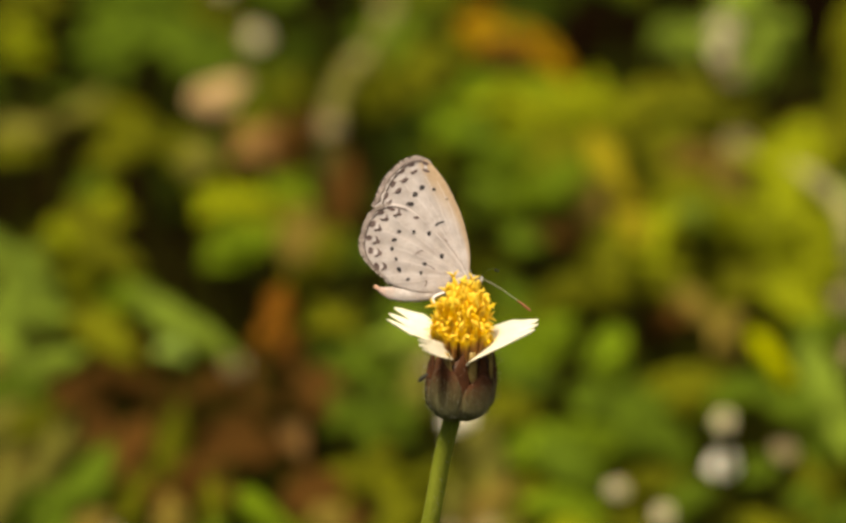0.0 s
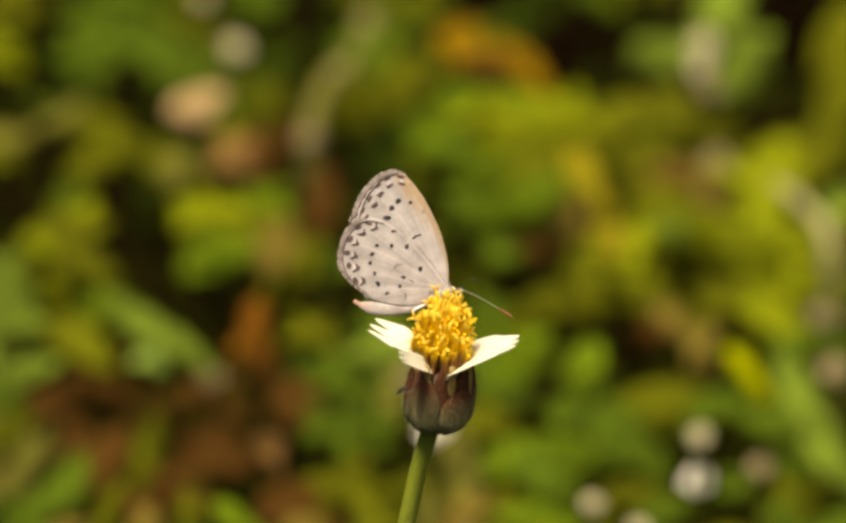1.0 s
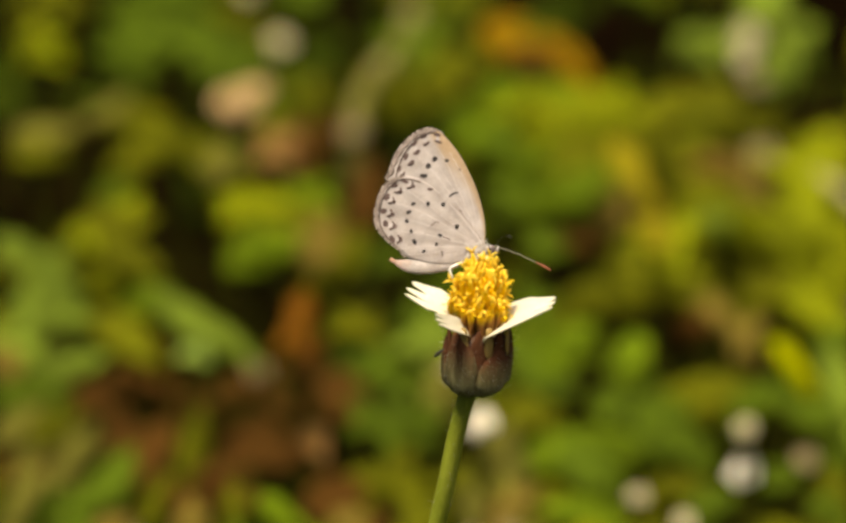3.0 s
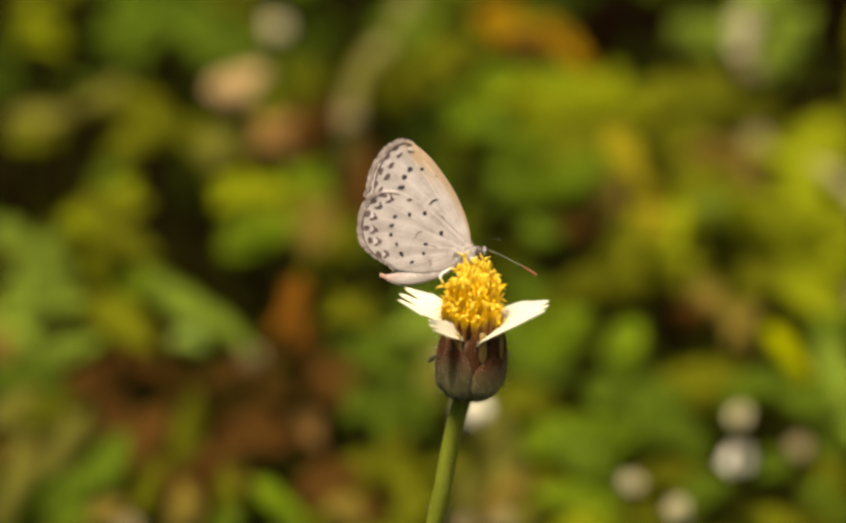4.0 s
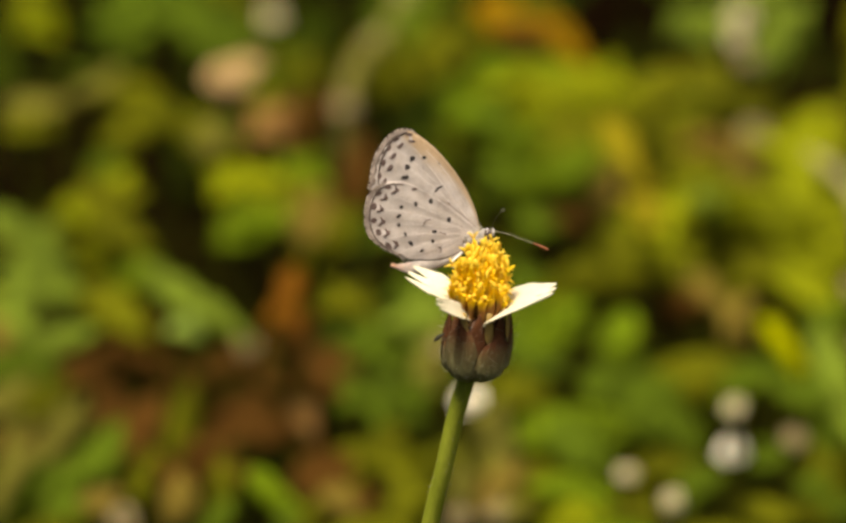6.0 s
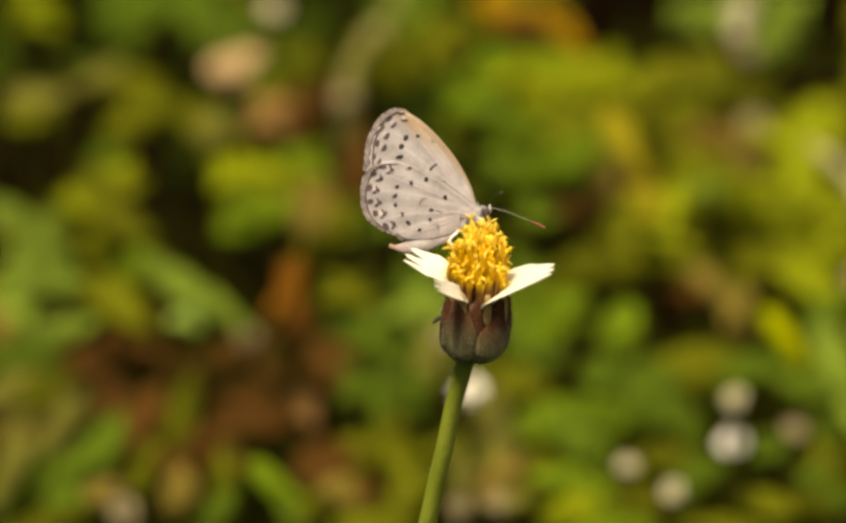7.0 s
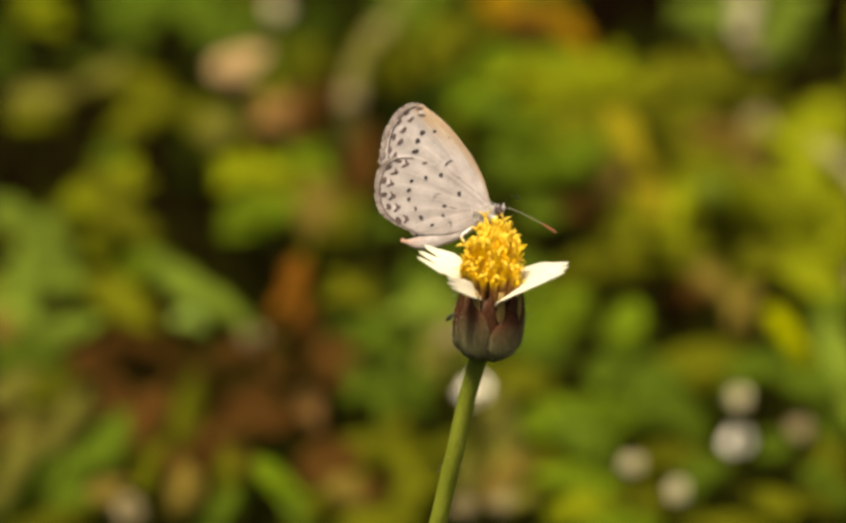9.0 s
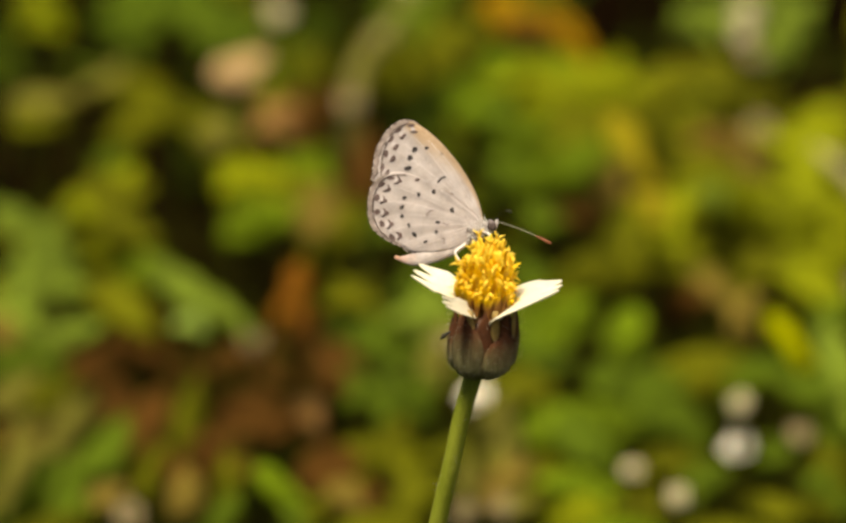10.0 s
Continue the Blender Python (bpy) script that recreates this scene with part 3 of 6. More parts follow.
def wing_sheet(outline, base, lift, side, costa_span):
    """A thin wing: rings shrinking from the outline to the wing's root, two skins, with a tan front edge."""
    rim = spline([(x, y, 0) for x, y in outline], 4, True)
    bm = bmesh.new()
    layer = bm.verts.layers.float.new("costa")
    skins = []
    rings = 10
    for skin in (0, 1):
        sheet = []
        for k in range(rings + 1):
            f = 1 - (k / rings) ** 1.2 * 0.985
            row = []
            for i, p in enumerate(rim):
                x, y = base[0] + (p.x - base[0]) * f, base[1] + (p.y - base[1]) * f
                q = on_wing(x, y, lift - skin * 0.025 * MM)
                v = bm.verts.new((q.x, q.y * side, q.z))
                lo, hi = costa_span
                at = i / 4
                near = 1.0 if lo <= at <= hi else max(0.0, 1 - min(abs(at - lo), abs(at - hi)) / 1.5)
                v[layer] = near * max(0.0, 1 - (1 - f) * 2.0)
                row.append(v)
            sheet.append(row)
        skins.append(sheet)
    n = len(rim)
    for k, sheet in enumerate(skins):
        for r, q in zip(sheet, sheet[1:]):
            for i in range(n):
                bm.faces.new((r[i], r[(i + 1) % n], q[(i + 1) % n], q[i]))
        bm.faces.new(sheet[-1])
    for i in range(n):
        bm.faces.new((skins[0][0][i], skins[0][0][(i + 1) % n], skins[1][0][(i + 1) % n], skins[1][0][i]))
    bmesh.ops.recalc_face_normals(bm, faces=bm.faces)
    return bm


def mark_parts(name, mat, wing, label, spots, lift, side, seed, grow=1.15):
    for i, spot in enumerate(spots):
        part(name, marks([spot], lift, side, seed * 31 + i, grow), mat, wing, label, False)


def marks(spots, lift, side, seed, grow=1.15):
    """Small uneven patches of dark scales lying on the wing: x, y, half width, half height, turn."""
    rnd = random.Random(seed)
    bm = bmesh.new()
    for x, y, a, b, turn in spots:
        c, s = math.cos(radians(turn)), math.sin(radians(turn))
        ring, low = [], []
        for j in range(12):
            w = 2 * math.pi * j / 12
            k = rnd.uniform(0.8, 1.15)
            dx, dy = grow * a * k * math.cos(w), grow * b * k * math.sin(w)
            for lst, up in ((ring, 0.016), (low, 0.0)):
                q = on_wing(x + dx * c - dy * s, y + dx * s + dy * c, lift + up * MM)
                lst.append(bm.verts.new((q.x, q.y * side, q.z)))
        bm.faces.new(ring)
        for j in range(12):
            bm.faces.new((ring[j], ring[(j + 1) % 12], low[(j + 1) % 12], low[j]))
    bmesh.ops.recalc_face_normals(bm, faces=bm.faces)
    return bm


def wing_lines(paths, lift, side, width):
    bm = bmesh.new()
    for path in paths:
        pts = [on_wing(p.x, p.y, lift) for p in spline([(x, y, 0) for x, y in path], 6)]
        n = len(pts)
        tube(bm, [(p.x, p.y * side, p.z) for p in pts], [width * MM * (0.5 + 0.5 * math.sin(math.pi * (0.15 + 0.7 * i / n))) for i in range(n)], 5)
    return bm


def band(outline, lo, hi, deep, lift, side):
    """The wing's dusky outer margin, scalloped where the veins end."""
    rim = spline([(x, y, 0) for x, y in outline], 12, True)
    bm = bmesh.new()
    rows = []
    for i in range(lo * 12, hi * 12 + 1):
        p, q = rim[i % len(rim)], rim[(i + 1) % len(rim)]
        d = (q - p).normalized()
        inward = Vector((-d.y, d.x, 0))
        if (p + inward * 10 - Vector((420, 420, 0))).length > (p - Vector((420, 420, 0))).length:
            inward = -inward
        ends = min(1.0, (i - lo * 12) / 14, (hi * 12 - i) / 14)
        w = deep * (0.25 + 0.75 * ends) * (0.72 + 0.28 * abs(math.sin(i * 0.24)))
        row = []
        for k, up in ((-1.0, 0.012), (w * 0.5, 0.014), (w, 0.012), (w, 0.0)):
            r = p + inward * k
            v = on_wing(r.x, r.y, lift + up * MM)
            row.append(bm.verts.new((v.x, v.y * side, v.z)))
        rows.append(row)
    for r, t in zip(rows, rows[1:]):
        for j in range(3):
            bm.faces.new((r[j], r[j + 1], t[j + 1], t[j]))
    bmesh.ops.recalc_face_normals(bm, faces=bm.faces)
    return bm


def fringe(outline, lo, hi, lift, side, seed):
    """Short scales standing off the wing's outer edge."""
    rnd = random.Random(seed)
    rim = spline([(x, y, 0) for x, y in outline], 12, True)
    bm = bmesh.new()
    for i in range(lo * 12, hi * 12):
        p, q = rim[i], rim[(i + 1) % len(rim)]
        d = (q - p).normalized()
        out = Vector((-d.y, d.x, 0))
        if (p + out * 10 - Vector((420, 420, 0))).length < (p - Vector((420, 420, 0))).length:
            out = -out
        dark = math.sin(i * 0.62 + 1.3 * math.sin(i * 0.17)) + rnd.uniform(-0.6, 0.6) > 0.35
        for k in range(4):
            a = p.lerp(q, rnd.random())
            b = a + out * rnd.uniform(3, 10) * (0.9 if dark else 1.0) + d * rnd.uniform(-6, 6)
            w = d * rnd.uniform(1.5, 3.5)
            lst = []
            for r in (a - w, a + w, b):
                v = on_wing(r.x, r.y, lift + rnd.uniform(-0.02, 0.02) * MM)
                lst.append(bm.verts.new((v.x, v.y * side, v.z)))
            bm.faces.new(lst).material_index = int(dark)
    return bm


BLACK_FORE = [(380, 200, 13, 10, -30), (348, 233, 13, 11, -30), (328, 278, 16, 9, 0), (436, 207, 9, 7, 0), (497, 250, 5, 3, 0)]
BLACK_HIND = [(347, 408, 7, 10, 10), (418, 413, 9, 11, 20), (278, 408, 8, 10, 40), (256, 447, 11, 8, -30), (247, 488, 8, 9, 0), (268, 537, 6, 10, 0), (283, 585, 8, 13, -25),
              (325, 630, 10, 6, -20), (385, 597, 7, 9, 0), (402, 556, 12, 7, 10), (481, 517, 9, 12, 25)]
FADED = [(240, 303, 15, 7, 15), (190, 322, 14, 8, -15), (155, 376, 13, 10, -60), (140, 440, 11, 10, 0), (148, 500, 10, 12, 0), (178, 572, 9, 14, -20)]
FADED_INNER = [(276, 326, 14, 10, -35), (216, 352, 17, 8, -50), (186, 398, 17, 8, -60), (180, 455, 17, 8, 80), (190, 512, 17, 8, 100), (218, 572, 9, 15, -10), (357, 341, 12, 6, 0)]
FORE_PAIRS = [(330, 98, 341, 128), (284, 132, 297, 170), (246, 190, 270, 219), (213, 247, 231, 272), (392, 92, 397, 118)]
FADED_FORE = [(231, 272, 10, 6, -60), (330, 95, 13, 6, -25), (285, 127, 13, 6, -45), (245, 187, 13, 8, -60), (213, 243, 13, 7, -70), (342, 128, 13, 6, -35), (298, 168, 13, 7, -50), (270, 217, 14, 8, -40),
              (392, 88, 13, 5, 10), (397, 120, 14, 5, 20)]


def make_butterfly():
    fly, feelers = new("butterfly"), []
    tagged(fly, "small pale grey butterfly with black-spotted closed wings resting on the flower", "butterfly")
    for side, off in ((1, 0.16), (-1, 0.16)):
        bm = wing_sheet(FORE, (596, 606), off * MM, side, (1.0, 9.5))
        fore = part("forewing", bm, WING, fly)
        lift = off * MM + 0.016 * MM
        mark_parts("black_spot", MARK, fore, "black spot", BLACK_FORE, lift, side, 2)
        mark_parts("pale_ring", PALE, fore, "whitish scales round the mark", [((x + p) / 2, (y + q) / 2, 12, 8, math.degrees(math.atan2(q - y, p - x))) for x, y, p, q in FORE_PAIRS], off * MM + 0.001 * MM, side, 13, 1.0)
        part("margin", band(FORE, 9, 18, 24, off * MM + 0.003 * MM, side), FRINGE_DARK, fore, "dusky brown margin")
        mark_parts("brown_mark", BROWN_MARK, fore, "faded brown edge mark", FADED_FORE, lift, side, 3, 1.38)
        for x, y, p, q in FORE_PAIRS[:4]:
            way, far = math.atan2(q - y, p - x), math.hypot(q - y, p - x)
            arc = [((x + p) / 2 + (0.5 * far + 2) * math.cos(way + k), (y + q) / 2 + (0.5 * far + 2) * math.sin(way + k)) for k in (-1.0, -0.5, 0.0, 0.5, 1.0)]
            part("brown_crescent", wing_lines([arc], lift, side, 0.08), BROWN_MARK, fore, "faded brown crescent")
        part("edge_line", wing_lines([[(408, 86), (372, 76), (338, 82), (306, 98), (274, 128), (245, 163), (222, 205), (206, 250), (198, 284)]], lift, side, 0.085), EDGE, fore, "dusky line near the edge")
        part("dark_bar", marks([(456, 369, 13, 5, -40), (476, 359, 15, 4, -8)], lift, side, 12), MARK, fore, "short black bar", False)
        part("fringe", fringe(FORE, 8, 18, off * MM, side, 4), [FRINGE, EDGE], fore, "short grey-brown fringe")
        veins = [[(590, 590), (520, 420), (440, 230), (395, 150)], [(590, 590), (500, 400), (400, 240), (330, 150)], [(590, 590), (480, 400), (370, 260), (270, 160)],
                 [(594, 590), (560, 430), (520, 300), (450, 170)]]
        for v in veins:
            part("vein", wing_lines([v], off * MM - 0.006 * MM, side, 0.024), VEIN, fore)
        off2 = off + 0.10
        bm = wing_sheet(HIND, (594, 608), off2 * MM, side, (-5, -4))
        hind = part("hindwing", bm, WING, fly)
        lift = off2 * MM + 0.016 * MM
        mark_parts("black_spot", MARK, hind, "black spot", BLACK_HIND, lift, side, 5)
        mark_parts("pale_ring", PALE, hind, "whitish scales round the mark", [((x + p) / 2 + 3, (y + q) / 2, 15, 9, math.degrees(math.atan2(q - y, p - x))) for (x, y, a, b, w), (p, q, c, d, v) in zip(FADED, FADED_INNER)], off2 * MM + 0.001 * MM, side, 14, 1.0)
        part("margin", band(HIND, 6, 16, 18, off2 * MM + 0.003 * MM, side), FRINGE_DARK, hind, "dusky brown margin")
        mark_parts("brown_mark", BROWN_MARK, hind, "faded brown edge mark", FADED, lift, side, 6, 1.35)
        mark_parts("brown_mark", BROWN_MARK, hind, "faded brown edge mark", FADED_INNER[6:], lift, side, 7, 1.2)
        mark_parts("brown_mark", BROWN_MARK, hind, "faded brown edge mark", [(x + 3, y + 1, a * 0.55, b * 0.85, w) for x, y, a, b, w in FADED_INNER[:6]], lift, side, 9, 1.2)
        for (x, y, a, b, w), (p, q, c, d, v) in zip(FADED, FADED_INNER):
            way, far = math.atan2(q - y, p - x), math.hypot(q - y, p - x)
            arc = [(x + 0.45 * (p - x) + (0.38 * far + 3) * math.cos(way + k), y + 0.45 * (q - y) + (0.38 * far + 3) * math.sin(way + k)) for k in (-1.2, -0.7, 0.1, 0.8, 1.4)]
            part("brown_crescent", wing_lines([arc], lift, side, 0.11), BROWN_MARK, hind, "faded brown crescent")
        part("edge_line", wing_lines([[(312, 306), (245, 291), (200, 305), (168, 331), (144, 366), (128, 407), (120, 452), (122, 496), (136, 535), (160, 570), (190, 598)]], lift, side, 0.08), EDGE, hind, "dusky line near the edge")
        for line in ([(416, 562), (432, 570), (452, 582)], [(402, 634), (414, 636), (408, 660)], [(492, 440), (500, 443), (506, 447)], [(358, 520), (366, 504), (386, 494), (398, 496)], [(520, 640), (526, 626), (530, 610)]):
            part("brown_streak", wing_lines([line], lift, side, 0.045), BROWN_MARK, hind, "fine brown streak")
        part("front_fold", wing_lines([[(590, 594), (560, 546), (502, 470), (450, 412)]], lift, side, 0.045), VEIN, hind, "pale fold along the front edge")
        part("front_shade_line", wing_lines([[(597, 588), (569, 540), (511, 464), (459, 406)]], off * MM + 0.003 * MM, side, 0.05), FRINGE, hind, "tan scales beside the fold")
        part("fringe", fringe(HIND, 7, 17, off2 * MM, side, 8), [FRINGE, EDGE], hind, "short grey-brown fringe")
        veins = [[(580, 600), (430, 480), (300, 380), (230, 330)], [(580, 604), (430, 510), (280, 430), (160, 400)], [(580, 606), (430, 540), (280, 490), (150, 470)],
                 [(580, 608), (430, 575), (300, 545), (160, 540)], [(580, 612), (440, 610), (320, 605), (210, 620)], [(580, 616), (460, 630), (340, 640), (250, 645)],
                 [(360, 512), (370, 500), (395, 494)], [(402, 556), (440, 578), (490, 600)]]
        for v in veins:
            part("vein", wing_lines([v], off2 * MM - 0.006 * MM, side, 0.026), VEIN, hind)
    # abdomen below the hindwings, tapering to a pinkish end
    bm = bmesh.new()
    line = spline([(560, 634, 0), (500, 664, 0), (420, 688, 0), (330, 698, 0), (250, 695, 0), (200, 682, 0), (168, 664, 0)], 8)
    n = len(line)
    rad = [(24 + 15 * math.sin(math.pi * min(1, i / n * 1.15)) - 26 * max(0, i / n - 0.62) / 0.38) * (1 - (0.08 if i % 6 == 0 else 0)) for i in range(n)]
    tube(bm, [Vector(((p.x - 481) * U, 0, -(p.y - 517) * U)) for p in line], [max(9, r) * U for r in rad], 16, "tail", [i / n for i in range(n)])
    bmesh.ops.scale(bm, verts=bm.verts, vec=(1, 0.36, 1))
    part("abdomen", bm, BODY, fly, "cream abdomen with a pinkish tip")
    # thorax and head
    bm = bmesh.new()
    line = spline([(540, 640, 0), (575, 636, 0), (605, 630, 0), (630, 630, 0)], 5)
    n = len(line)
    tube(bm, [Vector(((p.x - 481) * U, 0, -(p.y - 517) * U)) for p in line], [(12 + 16 * math.sin(math.pi * (0.15 + 0.75 * i / n))) * U for i in range(n)], 16)
    thorax = part("thorax", bm, FUR, fly, "grey furry thorax")
    bm = bmesh.new()
    rnd = random.Random(9)
    for i in range(420):
        f = rnd.random()
        p = line[int(f * (n - 1))]
        w = rnd.uniform(0, 6.28)
        c = Vector(((p.x - 481) * U, 0, -(p.y - 517) * U))
        d = Vector((rnd.uniform(-0.7, 0.2), math.cos(w), math.sin(w)))
        tube(bm, [c + d * 20 * U, c + d * rnd.uniform(34, 62) * U], [1.6 * U, 0.4 * U], 3)
    part("fur", bm, LEG, thorax, "pale hairs")
    head_at = Vector(((640 - 481) * U, 0, -(632 - 517) * U))
    bm = bmesh.new()
    bmesh.ops.create_uvsphere(bm, u_segments=18, v_segments=12, radius=28 * U)
    bmesh.ops.scale(bm, verts=bm.verts, vec=(0.85, 1.0, 1.1))
    bmesh.ops.translate(bm, verts=bm.verts, vec=head_at)
    head = part("head", bm, FUR, fly, "grey head")
    for s in (-1, 1):
        bm = bmesh.new()
        bmesh.ops.create_uvsphere(bm, u_segments=16, v_segments=10, radius=26 * U)
        bmesh.ops.scale(bm, verts=bm.verts, vec=(0.8, 0.6, 1.1))
        bmesh.ops.translate(bm, verts=bm.verts, vec=head_at + Vector((3 * U, s * 21 * U, 2 * U)))
        part("eye", bm, EYE_DARK, head, "dark round eye")
        bm = bmesh.new()
        ring = [head_at + Vector((3 * U + 17 * U * math.cos(a), s * 22 * U, 2 * U + 22 * U * math.sin(a))) for a in [radians(q) for q in range(100, 430, 18)]]
        tube(bm, ring, [2.2 * U] * len(ring), 6)
        part("eye_ring", bm, LEG, head, "white scales round the eye")
        bm = bmesh.new()
        tube(bm, [head_at + Vector((12 * U, s * 8 * U, -18 * U)), head_at + Vector((22 * U, s * 9 * U, -8 * U)), head_at + Vector((28 * U, s * 9 * U, 8 * U)), head_at + Vector((34 * U, s * 9 * U, 24 * U))],
             [6 * U, 8 * U, 6 * U, 2 * U], 8)
        part("palp", bm, FUR, head, "whitish palp")
    bm = bmesh.new()
    tube(bm, [head_at + Vector((14 * U, 0, -20 * U)), head_at + Vector((26 * U, 0, -60 * U)), head_at + Vector((16 * U, 0, -110 * U))], [4 * U, 3 * U, 2 * U], 6)
    part("proboscis", bm, ANTENNA, head, "thin dark tongue reaching into the florets")
    # antennae, ringed dark and white, with a rust club
    for ends in (((662, 612, 8), (740, 634, 24), (850, 682, 40), (918, 718, 46)), ((658, 612, -8), (690, 566, -90), (722, 560, -230), (742, 564, -330))):
        path = [p - head_at for p in spline([((x - 481) * U, -y * U, -(z - 517) * U) for x, z, y in ends], 10)]
        n = len(path)
        bm = bmesh.new()
        tube(bm, path[:22], [(1.2 if ends[0][2] > 0 else 0.55) * U] * 22, 7)
        feeler = part("antenna", bm, ANTENNA, fly, "thin dark antenna")
        feeler.location = head_at
        feelers.append(feeler)
        for i in range(1, 21 if ends[0][2] > 0 else 3):
            bm = bmesh.new()
            tube(bm, [path[i], path[i].lerp(path[i + 1], 0.42)], [2.0 * U, 2.0 * U], 7)
            part("pale_ring", bm, ANTENNA_RING, feeler, "white ring")
        bm = bmesh.new()
        tube(bm, path[20:], [(2.2 + 4.2 * math.sin(math.pi * min(1, 0.08 + 0.86 * i / (n - 20)))) * U for i in range(n - 20)], 9)
        part("club", bm, CLUB if ends[0][2] > 0 else ANTENNA, feeler, "swollen club")
    # legs down to the florets
    for j, (a, b, c, d) in enumerate((((505, 682), (452, 706), (444, 716), (468, 778)), ((545, 676), (530, 698), (526, 720), (540, 748)), ((590, 640), (626, 672), (622, 704), (606, 725)))):
        for s in (-1, 1):
            bm = bmesh.new()
            p = [Vector(((x - 481) * U, s * w * U, -(y - 517) * U)) for (x, y), w in zip((a, b, c, d), (16, 50, 60, 66))]
            tube(bm, p, [6 * U, 6 * U, 5 * U, 3.5 * U], 7)
            part("leg", bm, LEG, fly, "white banded leg")
    return fly, feelers


butterfly, feelers = make_butterfly()

# ---- weeds behind ----
def leaf_mesh(name, mat, length, width, teeth, fold, droop, tip=0.0):
    bm = bmesh.new()
    blade(bm, length, width, teeth, fold, droop, rows=9, tip=tip, thick=0.015)
    me = bpy.data.meshes.new(name)
    bm.normal_update()
    bm.to_mesh(me)
    bm.free()
    me.materials.append(mat)
    me.polygons.foreach_set("use_smooth", [True] * len(me.polygons))
    return me


GREEN_SHAPES = ((0.62, 0.12, 0.25, 0.15), (0.5, 0.16, 0.35, 0.25), (0.72, 0.10, 0.2, 0.1), (0.55, 0.14, 0.3, 0.2))
DRY_SHAPES = ((0.6, 0.1, 0.5, 0.2), (0.75, 0.1, 0.35, -0.15), (0.6, 0.1, 0.45, 0.25))
LEAF_MESHES = {k: [leaf_mesh("leaf", m, 1.0, *s) for s in GREEN_SHAPES] for k, m in LEAVES.items()}
DRY_MESHES = {k: [leaf_mesh("dry_leaf", m, 1.0, *s) for s in DRY_SHAPES] for k, m in WITHERED.items()}
# kind: name, label, category, group
SPRIGS = {
    "olive": ("weed", "dull olive leafy weed growing from the soil", "weed", "weeds behind the flower"),
    "bright": ("weed", "yellow-green leafy weed growing from the soil", "weed", "weeds behind the flower"),
    "lush": ("weed", "lush green leafy weed growing from the soil", "weed", "weeds behind the flower"),
    "grass": ("weed", "mid-green leafy weed growing from the soil", "weed", "weeds behind the flower"),
    "pale": ("weed", "pale green broad-leaved weed growing from the soil", "weed", "weeds behind the flower"),
    "palebright": ("weed", "weed with a pale shiny green leaf tip", "weed", "weeds behind the flower"),
    "dark": ("weed", "green leafy weed growing from the soil, colour darkened for shade", "weed", "weeds behind the flower"),
    "khaki": ("weed", "khaki half-dried weed among green ones", "weed", "weeds behind the flower"),
    "yellowgreen": ("weed", "slender yellow-green weed leaf rising among darker weeds", "weed", "weeds behind the flower"),
    "yellow": ("yellow_leaf", "yellowing leaf standing among green weeds", "leaf", "yellow leaves"),
    "tan": ("dry_leaf", "curled tan dry leaf caught among weeds", "leaf", "dry leaves"),
    "tanolive": ("dry_leaf", "withered olive-tan leaf hanging among weeds", "leaf", "dry leaves"),
    "brown": ("dead_leaf", "dead reddish-brown leaf lying among weeds", "leaf", "dead leaves"),
    "brownlight": ("dead_leaf", "light brown dead leaf lying among weeds", "leaf", "dead leaves"),
    "rust": ("rusty_leaf", "withered rust-orange leaf standing among weeds", "leaf", "rusty leaves"),
    "rustdull": ("rusty_leaf", "withered brown-orange leaf standing among weeds", "leaf", "rusty leaves"),
}
planted = []


def sprig(kind, at, long, wide, turn, count):
    """A weed's shoot: a stem from the soil and leaves that spread from its top, turned up to the light; narrow shoots hold their leaves along one line."""
    rnd = random.Random(len(planted) * 7 + 3)
    planted.append(kind)
    name, label, category, group = SPRIGS[kind]
    x, y, z = at
    weed = new(name)
    weed.location = (x, y, 0)
    tagged(weed, label, category, group=group)
    shapes = LEAF_MESHES[kind] if kind in LEAF_MESHES else DRY_MESHES[kind]
    bm = bmesh.new()
    foot = Vector((rnd.uniform(-0.015, 0.015), rnd.uniform(0.0, 0.02), -0.008))
    tube(bm, spline([foot, foot * 0.4 + Vector((0, 0, z * 0.5)), (0, 0.002, z - 0.003)], 4), [0.0010 - 0.00005 * i for i in range(9)], 6)
    round_one = wide > 0.62 * long
    for i in range(count):
        if round_one:
            a, size = turn + 360 * i / count + rnd.uniform(-20, 20), long * rnd.uniform(0.48, 0.66)
            spread, base = wide * rnd.uniform(0.42, 0.55), 0.06
        else:
            a, size = turn + (180 if i % 2 and count > 3 else 0) + rnd.uniform(-14, 14), long * rnd.uniform(0.7, 0.95)
            spread, base = wide * rnd.uniform(0.75, 0.95), 0.42 if count < 4 else 0.3
        face = Euler((radians(35 + rnd.uniform(-18, 18)), radians(rnd.uniform(-18, 18)), 0)).to_matrix().to_4x4()
        m = (Matrix.Translation((rnd.uniform(-0.1, 0.1) * wide, rnd.uniform(-0.1, 0.1) * wide, z + rnd.uniform(-0.1, 0.1) * wide)) @ face @ Matrix.Rotation(radians(a), 4, "Z")
             @ Matrix.Diagonal((size, spread * 1.7, size, 1)) @ Matrix.Translation((-base, 0, 0)))
        shared("leaf", shapes[rnd.randrange(len(shapes))], weed, m)
        tube(bm, [(0, 0.002, z - 0.004), m @ Vector((0.02, 0, 0))], [0.0006, 0.0004], 5)
    part("stem", bm, WEED_STEM, weed)


